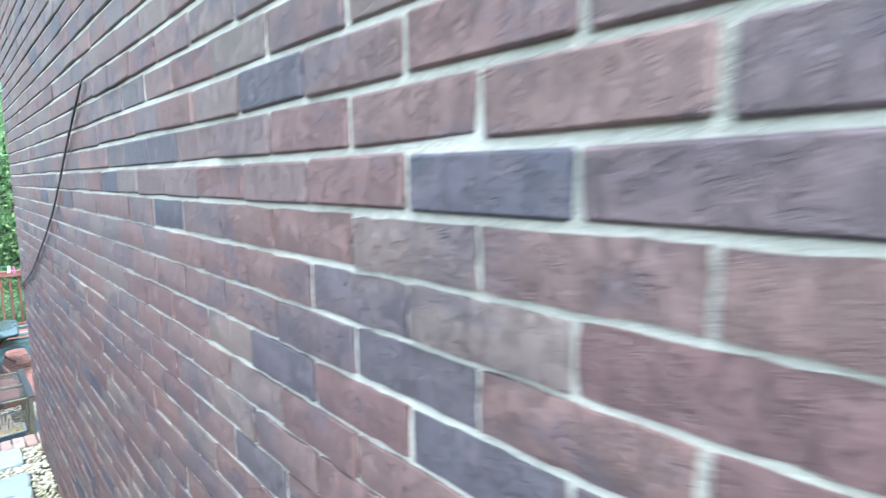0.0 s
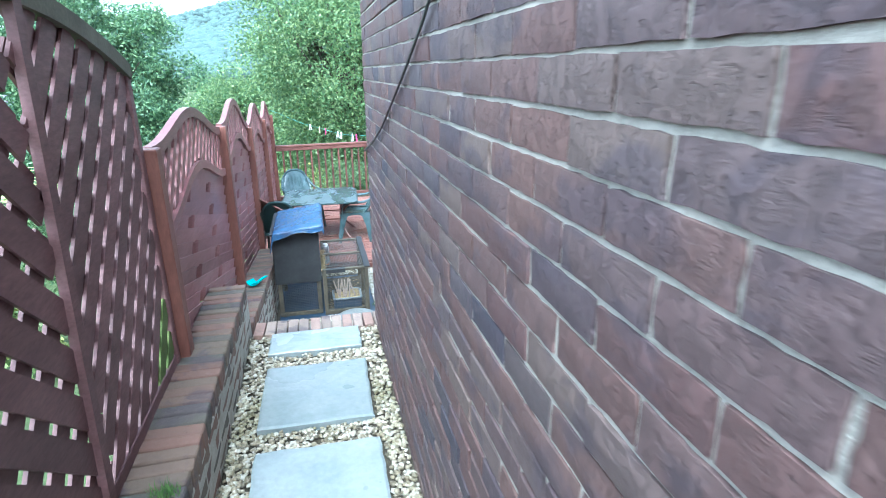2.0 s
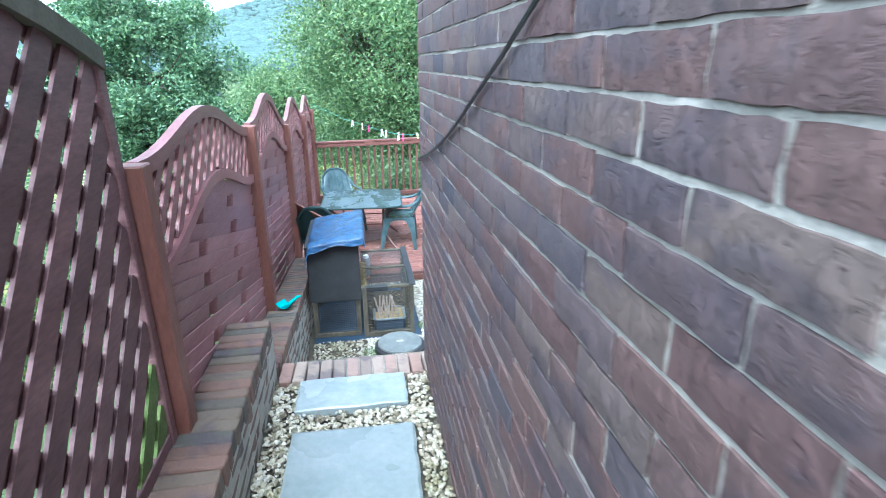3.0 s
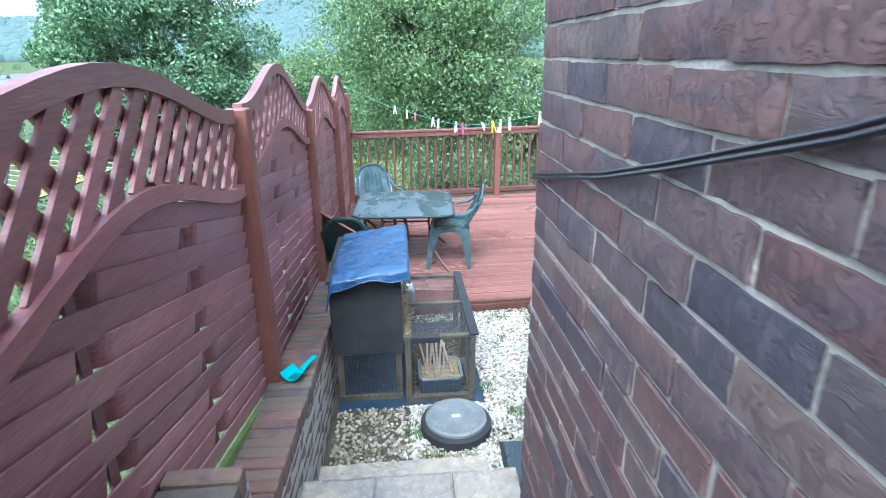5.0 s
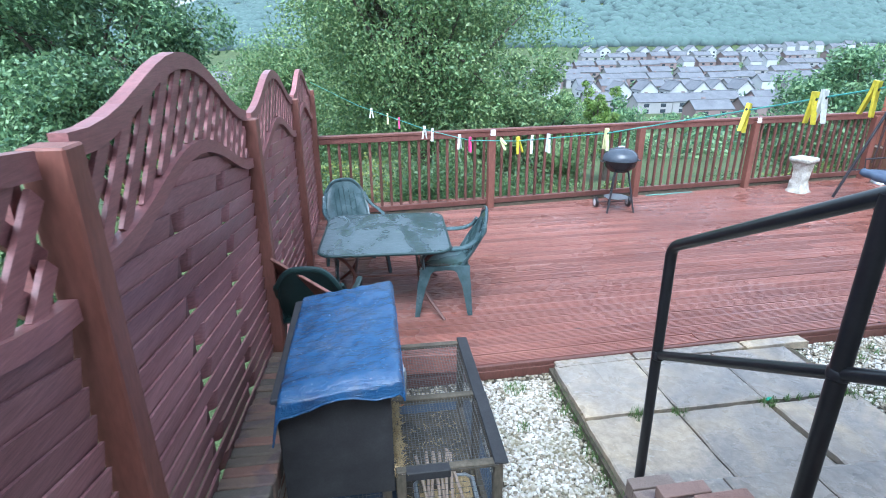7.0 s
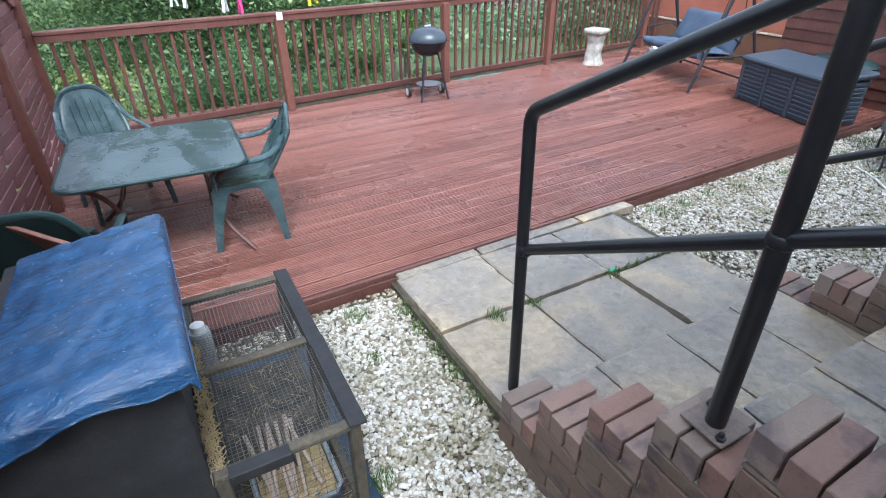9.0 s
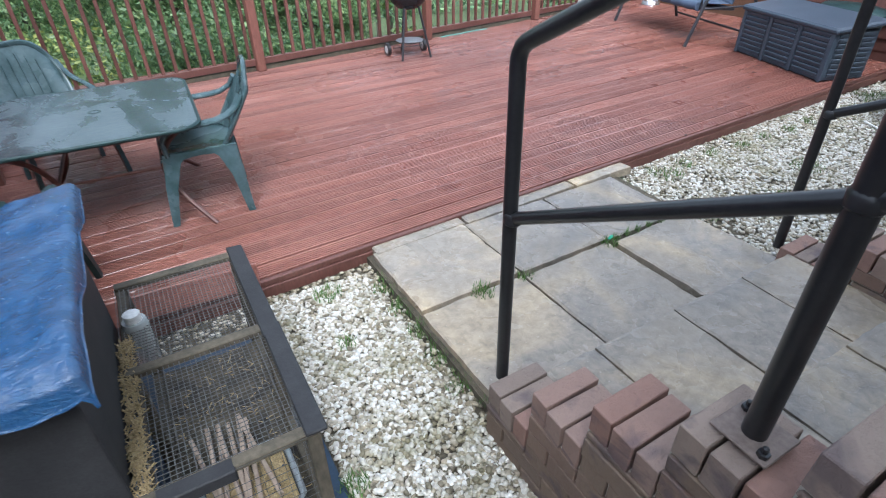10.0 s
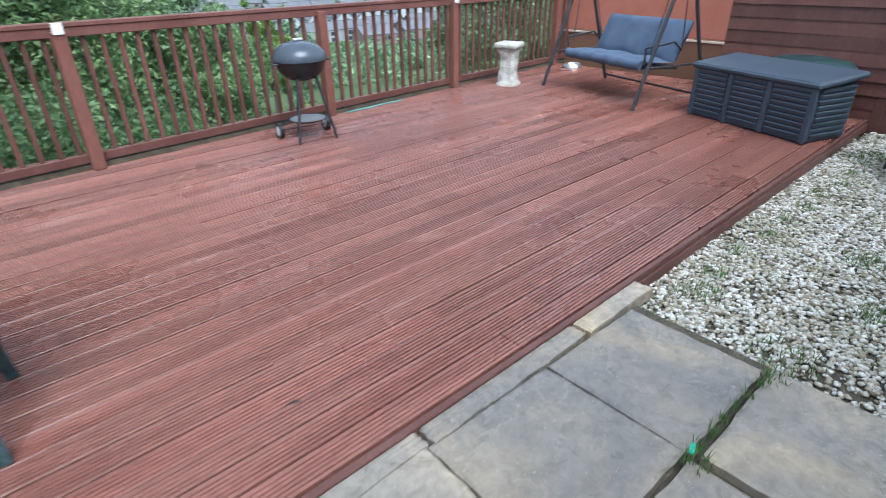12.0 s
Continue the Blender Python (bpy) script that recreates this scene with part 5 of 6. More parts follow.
# ---- small things in the yard ----
scoop = thing("litter_scoop", "turquoise slotted plastic scoop on the low wall", "scoop", at=pose(-0.115, 6.22, low_z(6.22) + 0.012, -7, 0, -18))
M_turq = surface("turquoise_plastic", (0.0, 0.42, 0.42), (0.01, 0.5, 0.48), 0.35)
put("blade", Geo().slab(lambda u, v: ((u - 0.5) * 0.12 * (1 - 0.2 * v), -0.1 + 0.13 * v, 0.008 + 0.02 * abs(u - 0.5) ** 2 * 8), 8, 8, (0, 0, 0.004)), M_turq, scoop, smooth=60)
put("handle", Geo().strip([(0, 0.03, 0.014), (0.01, 0.1, 0.03), (0.015, 0.17, 0.034)], [(0.016, 0, 0), (0.012, 0, 0), (0.015, 0, 0)], [(0, 0, 0.005)] * 3), M_turq, scoop)
for k in range(5):
    put("slot", Geo().box(((k - 2) * 0.017, -0.05, 0.0125), (0.006, 0.07, 0.003)), M_darkgreen, scoop)
M_iron = surface("grey_concrete_cover", (0.14, 0.15, 0.145), (0.22, 0.23, 0.22), 0.7, 9, 90, 0.5, 0.004, coord="World", wet=0.2)
cover = thing("drain_cover", "round grey inspection cover raised on a dark collar", "drain cover", at=pose(MAN[0], MAN[1], -0.12))
put("cover", Geo().lathe((0, 0, 0.07), [(0.19, 0), (0.2, 0.006), (0.198, 0.022), (0.18, 0.028), (0.172, 0.024), (0.01, 0.026)], 36), M_iron, cover, smooth=35)
put("collar", Geo().lathe((0, 0, 0), [(0.235, 0), (0.23, 0.06), (0.2, 0.075)], 32), M_felt, cover, smooth=40)
put("lifting_eye", Geo().box((0, 0, 0.098), (0.06, 0.03, 0.008), 0.003), M_stone, cover)
M_chk = surface("blue_black_metal", (0.035, 0.05, 0.06), (0.06, 0.08, 0.09), 0.4, 9, 160, 0.5, 0.003, coord="World", wet=0.2)
gully = thing("access_cover", "square dark blue-grey metal access cover by the house corner", "access cover", at=pose(1.2, 6.1, -0.11, 0, 0, -3))
put("lid", Geo().box((0, 0, 0.03), (0.3, 0.36, 0.02), 0.005), M_chk, gully)
put("frame", Geo().box((0, 0, 0.012), (0.34, 0.4, 0.024), 0.004), M_felt, gully)
stud = Geo().box((0, 0, 0.041), (0.016, 0.006, 0.003)).mesh("stud", M_chk)
for i in range(9):
    for j in range(11):
        put("stud", stud, None, gully, at=pose(-0.12 + 0.03 * i, -0.15 + 0.03 * j, 0, 0, 0, 45 if (i + j) % 2 else -45))
wire_pts = [(WX - 0.012, y, z) for y, z in ((2.0, 3.02), (2.35, 2.85), (2.7, 2.66), (2.95, 2.535), (3.3, 2.395), (3.73, 2.238), (4.0, 2.142), (4.28, 2.06), (4.5, 2.0), (4.99, 1.892))]
cable = thing("wall_cable", "pair of black cables sagging along the brick wall", "cable")
for dz in (0, 0.009):
    put("strand", Geo().tube([(x - dz * 0.2, y, z - dz) for x, y, z in wire_pts] + [(WX + 0.004, WY + 0.012, 1.886 - dz), (WX + 0.3, WY + 0.012, 1.87 - dz)], 0.0036, 8), M_black, cable, smooth=True)
moss = [(1.66, 7.95 - 0.11 * k, -0.09, 0.035, 40) for k in range(11)] + [(3.6 + 0.33 * k, 8.1 + 0.03 * (k % 2), -0.1, 0.07, 45) for k in range(12)] + [(2.88 + 0.09 * k, 7.545, -0.035, 0.025, 26) for k in range(7)] + [(1.68 + 0.605 * i, 7.515, -0.03, 0.05, 60) for i in range(1, 4)] + [(1.62, 7.9 - 0.2 * k, -0.1, 0.06, 60) for k in range(5)] + [(2.02, 7.52, -0.03, 0.07, 130), (0.55, 6.45, -0.11, 0.1, 260), (0.62, 6.2, -0.11, 0.08, 160), (1.05, 6.9, -0.1, 0.06, 90), (3.75, 7.55, -0.1, 0.15, 140), (4.4, 7.4, -0.1, 0.12, 120), (5.0, 7.6, -0.1, 0.12, 120), (4.0, 8.05, -0.1, 0.12, 90), (1.3, 7.6, -0.1, 0.05, 50), (7.1, 8.2, -0.1, 0.15, 140), (-0.12, 2.75, 1.0, 0.1, 500), (-0.14, 2.5, 1.0, 0.09, 350), (-0.1, 3.0, 1.0, 0.05, 120), (1.35, 8.0, -0.1, 0.08, 120), (1.2, 6.6, -0.1, 0.06, 80), (5.6, 6.3, -0.1, 0.2, 160), (6.3, 7.6, -0.1, 0.2, 160)]
tagged(put("grass_tufts", tufts(moss, 6, 0.05), M_grass, fix=False), "small tufts of grass and moss between stones", "grass", "", "stuff")

# ---- rotary clothes dryer in the next garden ----
def rotary_dryer(x, y):
    base = ground_z(x, y)
    d = thing("rotary_dryer", "rotary clothes dryer with yellow-green lines in the next garden", "clothes dryer", at=pose(x, y, base, 0, 0, 24))
    hub = 1.0 - base
    put("pole", Geo().tube([(0, 0, 0), (0, 0, hub + 0.12)], 0.022, 10), M_steel, d, smooth=True)
    cord = surface("yellow_green_cord", (0.5, 0.55, 0.14), (0.6, 0.62, 0.22), 0.5)
    tips = [Vector((math.cos(radians(90 * k)), math.sin(radians(90 * k)), 0.32)) for k in range(4)]
    for p in tips:
        put("arm", Geo().tube([(0, 0, hub), tuple(p * 1.05 + Vector((0, 0, hub)))], 0.011, 8), M_steel, d, smooth=True)
    for q in range(9):
        s0 = 0.28 + 0.085 * q
        for k in range(4):
            a, b = [tips[n % 4] * s0 + Vector((0, 0, hub)) for n in (k, k + 1)]
            put("line", Geo().tube([a, (a + b) / 2 - Vector((0, 0, 0.02)), b], 0.0035, 5), cord, d)
    return d


rotary_dryer(-2.75, 8.1)
tagged(put("plastic_strip", Geo().strip([(4.5 + 0.16 * k, rail_y(4.5 + 0.16 * k) - 0.1 + 0.01 * math.sin(k * 2.3), 0.012) for k in range(6)], [(0, 0.01, 0.003)] * 6, [(0, 0, 0.002)] * 6), surface("faded_turquoise_plastic", (0.1, 0.26, 0.23), (0.16, 0.34, 0.3), 0.6)), "faded turquoise plastic strip lying along the railing foot", "plastic strip")
tagged(put("plastic_fragment", Geo().strip([(2.91, 7.545, -0.02), (2.93, 7.55, -0.012), (2.955, 7.556, -0.016)], [(0, 0.008, 0), (0, 0.01, 0.003), (0, 0.006, 0)], [(0, 0, 0.002)] * 3), surface("green_plastic_scrap", (0.03, 0.35, 0.2), (0.05, 0.42, 0.26), 0.4)), "small bright green plastic scrap between the paving slabs", "scrap")

# ---- trees and shrubs on the bank ----
def leaf_material(name, dark, mid, light):
    m, nt, b = nodes(name)
    c = ramp(nt, rnd(nt, True), [(0.0, dark), (0.55, mid), (1.0, light)])
    c = mixc(nt, 0.6, c, ramp(nt, noisy(nt, 0.7, 3, 0.6, None, "World"), [(0.3, (0.65,) * 3), (0.7, (1.25,) * 3)]), "MULTIPLY")
    link(nt, c, b.inputs["Base Color"])
    b.inputs["Roughness"].default_value = 0.5
    tr = nt.nodes.new("ShaderNodeBsdfTranslucent")
    link(nt, c, tr.inputs["Color"])
    mx = nt.nodes.new("ShaderNodeMixShader")
    mx.inputs[0].default_value = 0.3
    link(nt, b.outputs[0], mx.inputs[1])
    link(nt, tr.outputs[0], mx.inputs[2])
    link(nt, mx.outputs[0], nt.nodes["Material Output"].inputs["Surface"])
    return m


M_leaf_bush = leaf_material("bank_shrub_leaf", (0.04, 0.085, 0.035), (0.085, 0.15, 0.055), (0.17, 0.24, 0.09))
M_leaf = leaf_material("ash_leaf", (0.075, 0.145, 0.062), (0.15, 0.24, 0.092), (0.27, 0.345, 0.14))
M_leaf_dark = leaf_material("round_tree_leaf", (0.06, 0.125, 0.07), (0.135, 0.235, 0.11), (0.26, 0.375, 0.175))
M_leaf_lime = leaf_material("lime_leaf", (0.09, 0.16, 0.03), (0.15, 0.24, 0.05), (0.24, 0.33, 0.08))
M_leaf_shrub = leaf_material("shrub_leaf", (0.05, 0.09, 0.03), (0.13, 0.19, 0.05), (0.32, 0.33, 0.09))
M_bark = surface("grey_brown_bark", (0.07, 0.055, 0.04), (0.12, 0.1, 0.08), 0.9, 5, 40, 0.8, 0.02, stretch=(1, 1, 0.3), coord="World")


def foliage(clumps, per, leaf, seed, droop=0.3):
    """Leaves round the centres of many clumps: rows of centre and radius."""
    r = np.random.RandomState(seed)
    cen = np.repeat(np.array([c for c, _ in clumps]), per, 0)
    rad = np.repeat(np.array([k for _, k in clumps]), per)
    n = len(cen)
    d = r.normal(size=(n, 3))
    d /= np.linalg.norm(d, axis=1, keepdims=True)
    d[:, 2] *= 0.8
    p = cen + d * (rad * r.uniform(0.35, 1.05, n) ** 0.7)[:, None]
    a = r.normal(size=(n, 3))
    a[:, 2] -= droop
    a /= np.linalg.norm(a, axis=1, keepdims=True)
    b = np.cross(a, r.normal(size=(n, 3)))
    b /= np.linalg.norm(b, axis=1, keepdims=True)
    s = leaf * r.uniform(0.6, 1.3, n)[:, None]
    v = np.stack([p - a * s, p + b * s * 0.45, p + a * s, p - b * s * 0.45], 1).reshape(-1, 3)
    me = bpy.data.meshes.new("crown")
    me.vertices.add(4 * n)
    me.vertices.foreach_set("co", v.reshape(-1))
    me.loops.add(4 * n)
    me.loops.foreach_set("vertex_index", np.arange(4 * n))
    me.polygons.add(n)
    me.polygons.foreach_set("loop_start", np.arange(n) * 4)
    me.update(calc_edges=True)
    return me


def tree(name, label, x, y, crown_z, rx, rz, leaf, mat, seed, clumps=90, per=130, lean=0.0, shell=0.55):
    t = thing(name, label, "tree", at=pose(x, y, ground_z(x, y) - 0.1))
    base = ground_z(x, y) - 0.1
    cz = crown_z - base
    r = random.Random(seed)
    top = Vector((lean, 0, cz + rz * 0.55))
    put("trunk", Geo().tube([(0, 0, 0), (lean * 0.2, 0.05, cz * 0.35), (lean * 0.6, -0.06, cz * 0.75), top], [0.26 * rx / 3, 0.2 * rx / 3, 0.14 * rx / 3, 0.03], 10), M_bark, t, smooth=True)
    cl = []
    for k in range(clumps):
        d = Vector((r.gauss(0, 1), r.gauss(0, 1), r.gauss(0, 1))).normalized()
        s = r.uniform(shell, 1.0)
        w = 1 + 0.28 * noise.noise(d * 1.7 + Vector((seed, 0, 0)))
        c = Vector((d.x * rx * s * w, d.y * rx * s * w, cz + d.z * rz * s * w))
        cl.append((tuple(c), r.uniform(0.13, 0.27) * rx))
        if k % 5 == 0:
            st = Vector((0, 0, cz * r.uniform(0.45, 0.95)))
            put("limb", Geo().tube([st, st.lerp(c, 0.5) + Vector((0, 0, 0.1 * rx)), c], [0.07 * rx / 3, 0.045 * rx / 3, 0.012], 6), M_bark, t, smooth=True)
    me = foliage(cl, per, leaf, seed)
    me.materials.append(mat)
    put("crown", me, None, t)
    return t


tree("round_tree", "dense round dark green tree behind the fence", -4.35, 15.6, 2.1, 2.2, 2.4, 0.045, M_leaf_dark, 3, 210, 520, 0, 0.5)
tree("ash_tree", "tall feathery green tree on the bank below the deck", 2.3, 24.5, 2.7, 4.9, 5.6, 0.065, M_leaf, 5, 330, 420, 0.3, 0.35)
tree("ash_tree", "spreading green tree on the bank beside the tall one", -2.2, 34, -1.0, 4.2, 3.9, 0.085, M_leaf, 7, 150, 380, -0.3, 0.45)
tree("ash_tree", "leafy green tree on the bank with a ragged crown", 6.0, 22.5, -1.2, 2.2, 2.8, 0.06, M_leaf, 8, 120, 330, 0.2, 0.4)
tree("lime_tree", "slim bright lime-green tree further down the bank", 13.0, 34, -1.9, 1.4, 2.2, 0.1, M_leaf_lime, 9, 60, 160, 0, 0.4)
tree("round_tree", "rounded dark green tree near the end of the railing", 17.5, 22.5, -0.6, 3.0, 2.6, 0.09, M_leaf_dark, 11, 110, 220, 0, 0.5)
tree("round_tree", "dark rounded tree in the gardens below", 22, 52, -5.5, 3.4, 3.2, 0.2, M_leaf_dark, 13, 60, 90, 0, 0.5)

rs = random.Random(40)


def shrub(x, y, rad, mat, label, seed):
    z = ground_z(x, y)
    r = random.Random(seed)
    s = thing("shrub", label, "shrub", "shrubs on the bank", at=pose(x, y, z))
    cl = []
    for _ in range(16):
        d = Vector((r.gauss(0, 1), r.gauss(0, 1), abs(r.gauss(0, 1)))).normalized() * rad * r.uniform(0.3, 0.95)
        cl.append(((d.x, d.y, d.z * 0.9 + 0.15), rad * r.uniform(0.25, 0.42)))
        if len(cl) % 4 == 0:
            put("stem", Geo().tube([(0, 0, -0.1), tuple(d * 0.6), tuple(d)], [0.03, 0.02, 0.008], 5), M_bark, s)
    me = foliage(cl, 380, 0.038, seed)
    me.materials.append(mat)
    put("leaves", me, None, s)
    return s


SH = [(0.2, 14.0, 1.3), (1.4, 13.9, 1.25), (2.6, 14.2, 1.35), (0.8, 15.6, 1.7), (2.4, 16.2, 1.9), (-1.2, 14.2, 1.5), (-2.6, 13.6, 1.3), (4.2, 16.8, 1.7), (3.4, 14.6, 1.0), (5.6, 18.2, 1.7), (7.2, 17.0, 1.4), (9.0, 16.0, 1.5), (10.4, 15.4, 1.6), (12.0, 17.2, 1.8), (8.8, 19.5, 1.6), (5.0, 14.4, 0.7), (6.3, 14.6, 0.75), (7.6, 14.7, 0.9), (14.2, 19.0, 1.8), (-3.8, 11.0, 1.2), (-2.4, 9.2, 1.0), (-3.0, 6.6, 1.2), (-5.4, 8.6, 1.6), (-4.6, 17.5, 2.0), (11.0, 21.5, 1.5), (-2.2, 17.6, 1.9), (4.6, 21.0, 1.8)]
for k, (x, y, rad) in enumerate(SH):
    mat, lab = (M_leaf_shrub, "yellow-green leafy shrub on the bank below the deck") if k % 3 == 0 else (M_leaf_bush, "mid-green leafy shrub on the bank below the deck") if k % 3 == 1 else (M_leaf_bush, "dark green leafy shrub on the bank below the deck")
    shrub(x, y, rad, mat, lab, 100 + k)
# a water butt and a shed in the gardens below
mat_teal = surface("teal_plastic_drum", (0.12, 0.5, 0.46), (0.18, 0.58, 0.54), 0.5)
drum = tagged(put("water_butt", Geo().lathe((0, 0, 0), [(0.3, 0), (0.34, 0.4), (0.3, 0.8), (0.05, 0.84)], 20), mat_teal, smooth=50, at=pose(8.0, 29.0, ground_z(8.0, 29.0) + 0.1)), "teal plastic water butt in the garden below", "water butt")
shed = thing("garden_shed", "low grey felt-roofed garden shed on the bank below", "shed", at=pose(6.6, 27.0, ground_z(6.6, 27.0), 0, 0, 8))
put("shed_wall", Geo().box((0, 0, 0.6), (4.2, 2.0, 1.6), 0.02), M_old, shed)
put("shed_roof", Geo().box((0, 0, 1.42), (4.5, 2.4, 0.08), 0.02, pose(0, 0, 0, 8).to_3x3()), M_felt, shed)
# pale stones of a rockery on the lower bank
rock = Geo()
for _ in range(70):
    x, y = rs.uniform(3.2, 12), rs.uniform(14.0, 20)
    rock.box((x, y, ground_z(x, y) + 0.08), (rs.uniform(0.12, 0.4), rs.uniform(0.1, 0.3), rs.uniform(0.1, 0.26)), 0.04, pose(0, 0, 0, rs.uniform(-20, 20), rs.uniform(-20, 20), rs.uniform(0, 180)).to_3x3(), 0.02, rs)
tagged(put("rockery_stones", rock, M_stone), "pale rockery stones scattered over the bank", "rocks", "", "stuff")

# ---- the town across the valley ----
def wall_paint(name, c):
    return surface(name, c, tuple(a * 0.92 for a in c), 0.8, 0.3, 3, 0.1, 0.01, coord="World", tone=0.08)


M_render = wall_paint("white_render", (0.38, 0.39, 0.4))
M_redhouse = wall_paint("red_house_brick", (0.2, 0.15, 0.14))
M_cream = wall_paint("cream_render", (0.27, 0.265, 0.26))
M_roof = surface("grey_slate_roof", (0.1, 0.105, 0.115), (0.15, 0.155, 0.165), 0.6, 0.4, 4, 0.2, 0.02, coord="World")
M_pane = surface("dark_window_pane", (0.03, 0.04, 0.05), (0.05, 0.06, 0.07), 0.15, 1, 5, 0.0)


def town_house(wallmat, w=9.0, d=8.0, h=5.6, roof=3.0, bays=False, label=""):
    t = thing("town_house", label, "house", "houses of the town in the valley")
    prof = [(-w / 2, -2.5), (w / 2, -2.5), (w / 2, h), (0, h + roof), (-w / 2, h)]
    n = len(prof)
    g = Geo().add([(x, -d / 2, z) for x, z in prof] + [(x, d / 2, z) for x, z in prof], [tuple(range(n)), tuple(range(n, 2 * n))[::-1]] + [(k, n + k, n + (k + 1) % n, (k + 1) % n) for k in range(n)])
    put("wall", g, wallmat, t)
    for s in (-1, 1):
        a = math.degrees(math.atan2(roof, w / 2))
        L = math.hypot(roof, w / 2) + 0.5
        put("roof", Geo().box((s * w / 4, 0, h + roof / 2 + 0.12), (L, d + 0.8, 0.2), 0.0, pose(0, 0, 0, 0, s * a).to_3x3()), M_roof, t)
    put("chimney", Geo().box((w * 0.3, 0.5, h + roof * 0.75), (0.9, 0.9, 2.2), 0.05), M_redhouse, t)
    for z in (h * 0.22, h * 0.72):
        for k in (-0.24, 0.24):
            if d > w:
                put("window", Geo().box((-w / 2 - 0.03, d * k, z), (0.12, 1.8, 1.1), 0.03), M_pane, t)
            else:
                put("window", Geo().box((w * k, -d / 2 - 0.03, z), (1.5, 0.12, 1.2), 0.03), M_pane, t)
    if bays:
        for wx in (-w * 0.24, w * 0.24):
            put("bay", Geo().box((wx, -d / 2 - 0.4, 1.3), (2.4, 0.9, 3.0), 0.05), wallmat, t)
    return t


kinds = [town_house(M_render, 7.6, 7, 4.6, 2.8, label="white rendered gabled house with a grey slate roof"),
         town_house(M_cream, 7, 12, 3.6, 2.2, label="cream rendered terrace house with a grey slate roof"),
         town_house(M_redhouse, 7.5, 11, 3.8, 2.3, label="red brick house with a grey slate roof"),
         town_house(M_render, 6.6, 8, 5.0, 3.0, True, label="white bay-fronted gabled house with a slate roof")]
used = [False] * 4
rt = random.Random(91)


def settle_house(kind, x, y, turn):
    m = pose(x, y, ground_z(x, y), 0, 0, turn)
    if not used[kind]:
        used[kind] = True
        kinds[kind].matrix_basis = m
    else:
        copy_thing(kinds[kind], m)


for row, (y, x0, x1, gap, kset) in enumerate(((372, 150, 280, 13.0, (0,)), (350, 140, 330, 17, (1, 1, 2)), (318, 110, 330, 15, (1, 2, 1, 0)), (286, 90, 330, 15, (2, 1, 1)), (256, 70, 300, 15.5, (1, 1, 2)), (228, 62, 260, 15, (1, 2, 0)), (200, 82, 145, 11.5, (3,)), (176, 74, 200, 16, (2, 1)), (392, 290, 400, 15, (1, 0)), (300, -190, -70, 14, (1, 0, 2)), (330, -210, -90, 15, (1, 0)), (150, 95, 130, 18, (2,)), (240, 0, 60, 15, (1, 0, 2)), (290, 10, 80, 15, (1, 0, 2)))):
    x = x0 + rt.uniform(0, 4)
    while x < x1:
        settle_house(rt.choice(kset), x, y + rt.uniform(-4, 4) + 0.03 * x, 0 if kset in ((0,), (3,)) else 90 + rt.uniform(-5, 5))
        x += gap * 0.8 * rt.uniform(0.95, 1.3)

# woods of the far hill and between the houses
def hazy_wood_mat():
    m, nt, b = nodes("far_woodland_haze_glow")
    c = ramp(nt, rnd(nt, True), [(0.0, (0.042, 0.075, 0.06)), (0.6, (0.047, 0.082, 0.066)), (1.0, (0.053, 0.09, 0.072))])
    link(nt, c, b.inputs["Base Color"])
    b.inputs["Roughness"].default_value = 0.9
    # distance haze is painted in as a faint bluish glow of the woods
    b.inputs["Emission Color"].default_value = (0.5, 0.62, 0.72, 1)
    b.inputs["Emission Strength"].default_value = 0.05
    return m


spots, sizes = [], []
for _ in range(24000):
    y = 440 + 1000 * rt.random() ** 1.3
    x = rt.uniform(-0.9, 1.15) * y
    spots.append((x, y, ground_z(x, y) + 2))
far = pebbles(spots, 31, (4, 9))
far.materials.append(hazy_wood_mat())
tagged(put("hill_woods", far, None), "blue-green woods over the far hillside, hazed by a faint painted glow", "woods", "", "stuff")
spots = []
for _ in range(420):
    y = rt.uniform(70, 420)
    x = rt.uniform(-0.8, 1.1) * y
    spots.append((x, y, ground_z(x, y) + 1.5))
near = foliage([((x, y, z), rt.uniform(1.8, 4.2)) for x, y, z in spots], 130, 0.55, 32)
near.materials.append(M_leaf_dark)
tagged(put("valley_trees", near, None), "small dark trees between the houses of the valley", "trees", "", "stuff")

# ---- bricks of the low wall and of the step edge ----
r = random.Random(8)
cross = [Geo().box((0, 0, 0), (0.235, 0.066, 0.1), 0.006, None, 0.003, r).mesh("brick", M_lbrick) for _ in range(4)]
y = 4.98
while y > 0.6:
    put("brick", r.choice(cross), None, low, at=pose(-0.155 + r.uniform(-0.004, 0.004), y - 0.035, 0.955 + r.uniform(-0.003, 0.003), r.uniform(-1, 1), r.uniform(-0.6, 0.6), r.uniform(-1.5, 1.5)))
    y -= 0.0745
y = 5.05
while y < 8.1:
    put("brick", r.choice(cross), None, low, at=pose(-0.155 + r.uniform(-0.004, 0.004), y, low_z(y) - 0.05 + r.uniform(-0.003, 0.003), -7 + r.uniform(-1, 1), r.uniform(-0.6, 0.6), r.uniform(-1.5, 1.5)))
    y += 0.0755
face = [Geo().box((0, 0, 0), (0.04, 0.215, 0.064), 0.005, None, 0.002, r).mesh("brick", M_lbrick) for _ in range(3)]
for row in range(4):
    z = 0.87 - 0.076 * row
    y = 5.0 - (0.112 if row % 2 else 0)
    while y > 1.2:
        put("brick", r.choice(face), None, low, at=pose(-0.06, y - 0.11, z))
        y -= 0.227
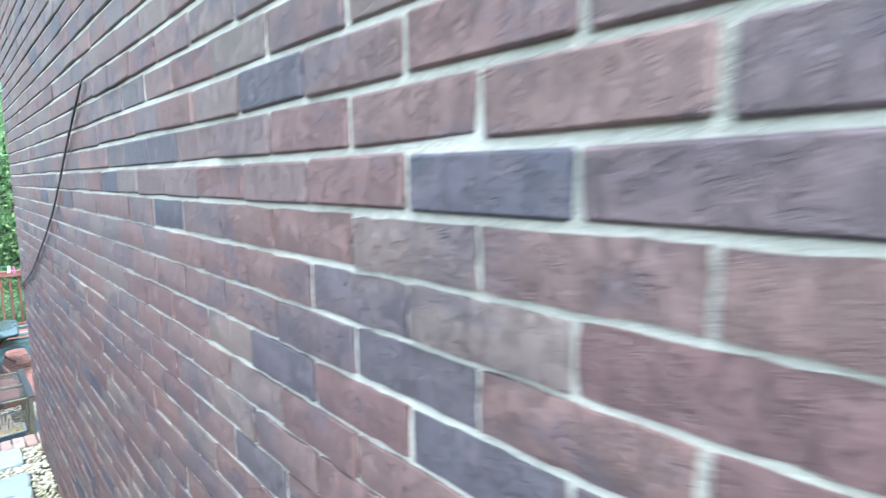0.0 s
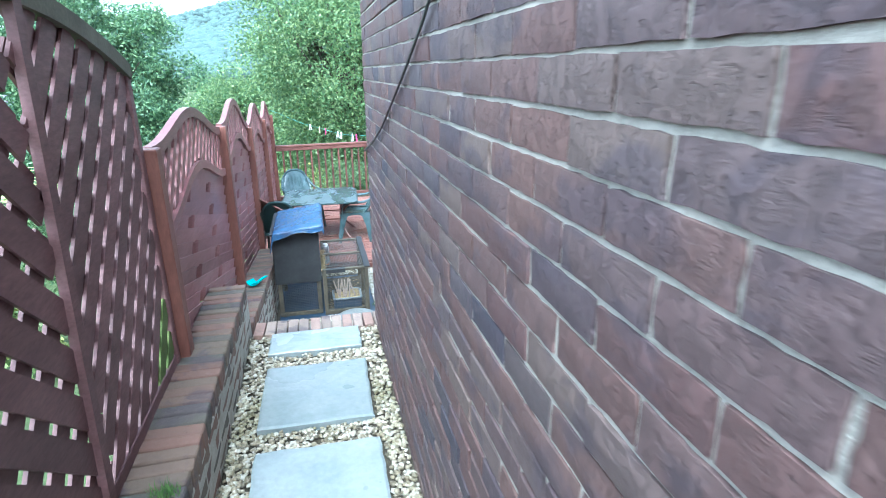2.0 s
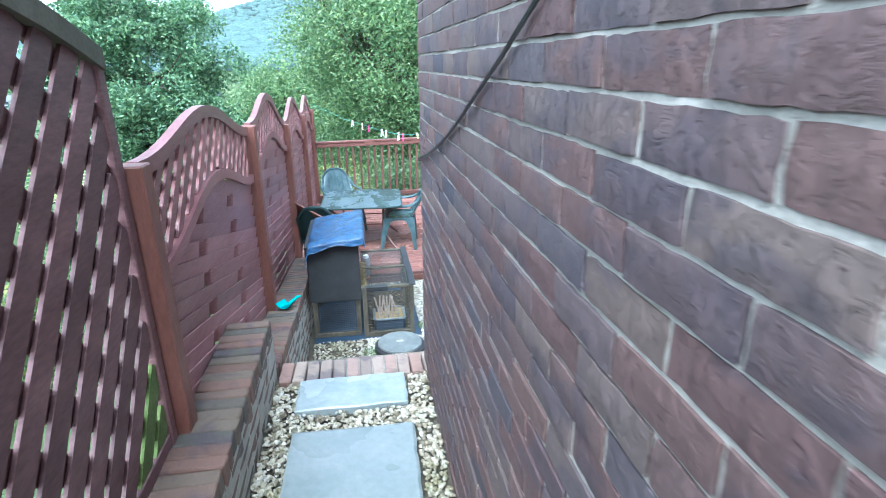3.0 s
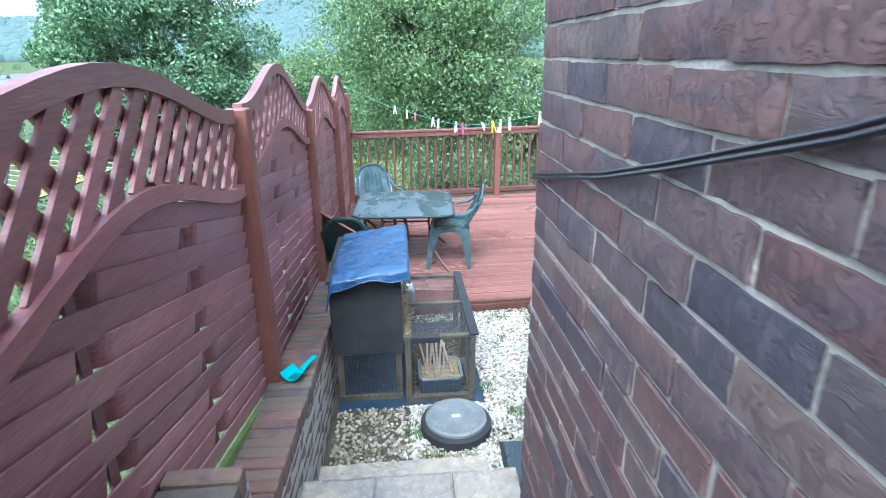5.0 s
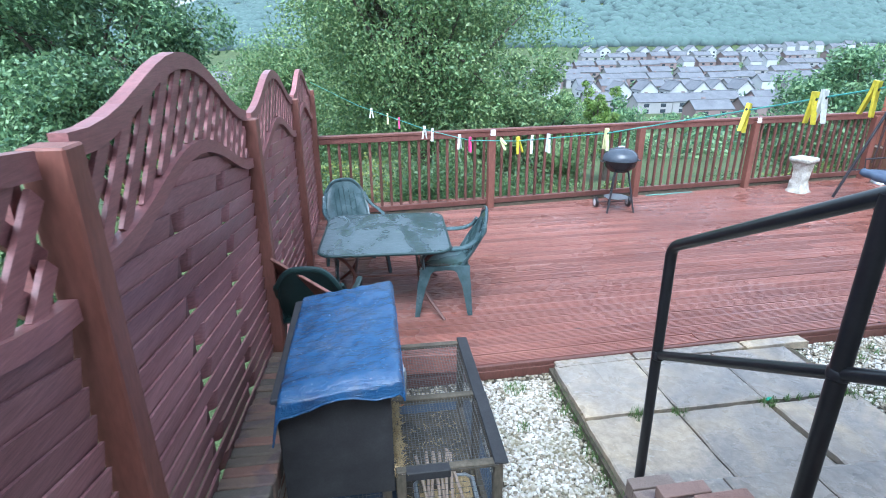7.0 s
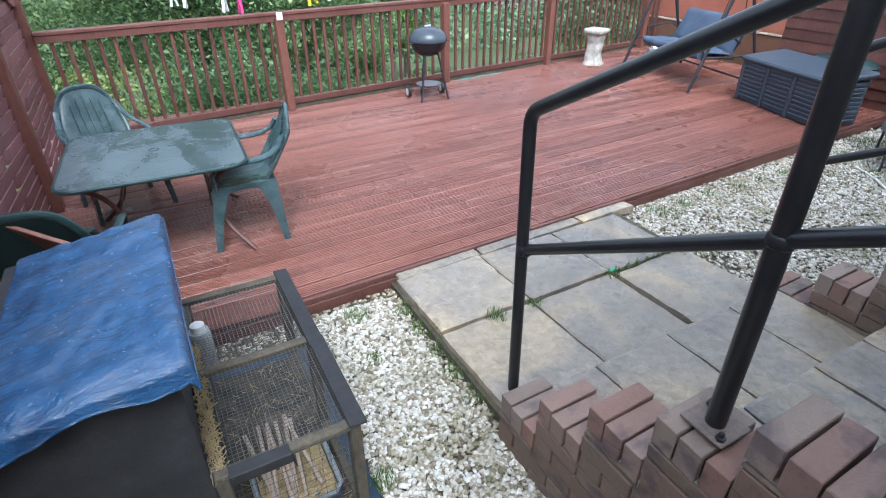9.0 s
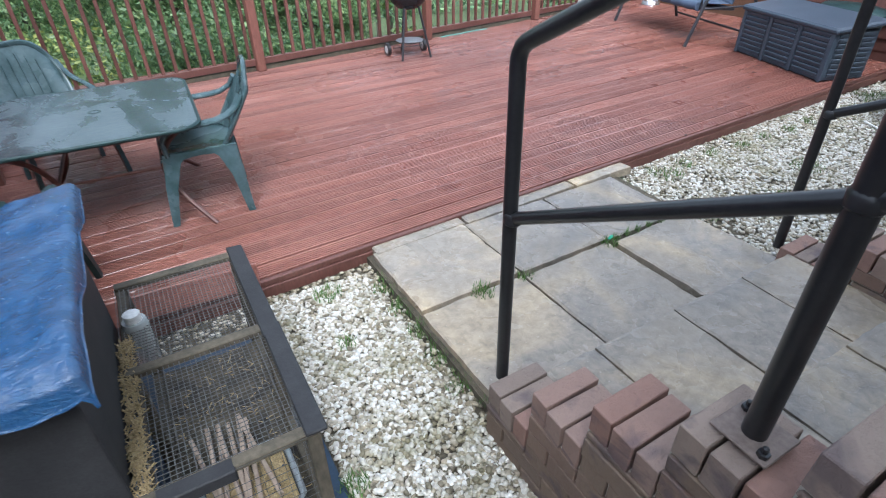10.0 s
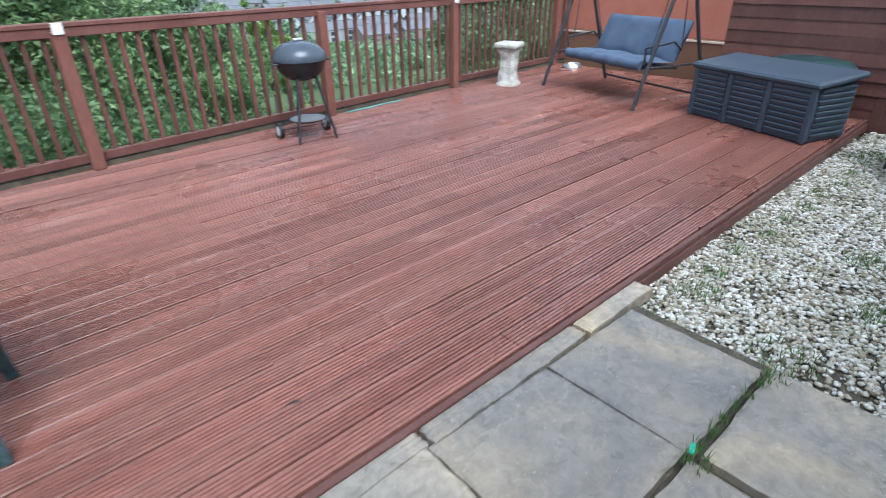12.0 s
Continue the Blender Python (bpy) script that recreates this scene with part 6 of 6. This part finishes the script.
end = Geo().box((0, 0, 0), (0.11, 0.04, 0.064), 0.005, None, 0.002, r).mesh("brick", M_lbrick)
for row in range(5):
    for c in range(2):
        put("brick", end, None, low, at=pose(-0.1 - 0.12 * c, 4.995, 0.87 - 0.076 * row))
for row in range(9):
    y = 5.05 + (0.112 if row % 2 else 0)
    while y < 8.0:
        z = low_z(y + 0.11) - 0.145 - 0.076 * row
        if z > -0.16:
            put("brick", r.choice(face), None, low, at=pose(-0.06, y + 0.11, z, -7))
        y += 0.227
edge = [Geo().box((0, 0, 0), (0.068, 0.215, 0.1), 0.006, None, 0.003, r).mesh("brick", M_sbrick) for _ in range(3)]
for k in range(12):
    put("brick", r.choice(edge), None, step, at=pose(0.02 + 0.0765 * k, 4.985, PZ - 0.052 + r.uniform(-0.003, 0.003), r.uniform(-1, 1), 0, r.uniform(-1.5, 1.5)))

# ---- bricks of the house wall ----
r = random.Random(21)


def rough_brick(w, h, rng):
    """A brick with a worn outline and an uneven face towards -x."""
    nx, nz = (8, 3) if w > 0.15 else (4, 3)
    vs, fs = [], []
    for i in range(nx + 1):
        for j in range(nz + 1):
            rim = i in (0, nx) or j in (0, nz)
            y = (i / nx - 0.5) * w + (rng.uniform(-0.002, 0.002) if i in (0, nx) else rng.uniform(-0.006, 0.006))
            z = (j / nz - 0.5) * h + (rng.uniform(-0.0018, 0.0016) if j in (0, nz) else rng.uniform(-0.004, 0.004))
            vs.append((-0.03 + (rng.uniform(0.0005, 0.0028) if rim else rng.uniform(-0.0025, 0.0015)), y, z))
    k = nz + 1
    fs += [(i * k + j, i * k + j + 1, (i + 1) * k + j + 1, (i + 1) * k + j) for i in range(nx) for j in range(nz)]
    ring = [i * k for i in range(nx + 1)] + [nx * k + j for j in range(1, k)] + [i * k + nz for i in range(nx - 1, -1, -1)] + [j for j in range(nz - 1, 0, -1)]
    o = len(vs)
    vs += [(0.03, vs[q][1], vs[q][2]) for q in ring]
    n = len(ring)
    fs += [(ring[q], ring[(q + 1) % n], o + (q + 1) % n, o + q) for q in range(n)]
    return Geo().add(vs, fs).mesh("brick", M_brick, 55)


bricks = [rough_brick(0.2205, 0.0665, r) for _ in range(14)]
heads = [rough_brick(0.088, 0.0665, r) for _ in range(5)]
quoins = [rough_brick(0.203, 0.0665, r) for _ in range(4)]
rest = Geo()
for k in range(-23, 31):
    z = ZJ + PITCH * (k + 0.5)
    y = WY
    row = random.Random(500 + k)
    first = True
    odd = k % 2
    while y > -1.2:
        head = first and not odd
        w = 0.097 if head else 0.212 if first else 0.2305
        yc = y - w / 2
        at = pose(WX + 0.03 + row.uniform(-0.003, 0.002), yc, z + row.uniform(-0.0015, 0.0015), row.uniform(-0.5, 0.5), row.uniform(-1, 1), row.uniform(-0.8, 0.8))
        if -4 <= k <= 7 and y > -0.3:
            put("brick", row.choice(heads if head else quoins if first else bricks), None, house, at=at)
        else:
            m3 = at.to_3x3()
            rest.box(at.translation, (0.06, w - 0.0105, 0.0662), 0.004, m3, 0.002, row)
        y -= w
        first = False
tagged(put("bricks", rest, M_brick_i, house, fix=False), "purple-red rough bricks higher and lower on the wall", "", "", "stuff")
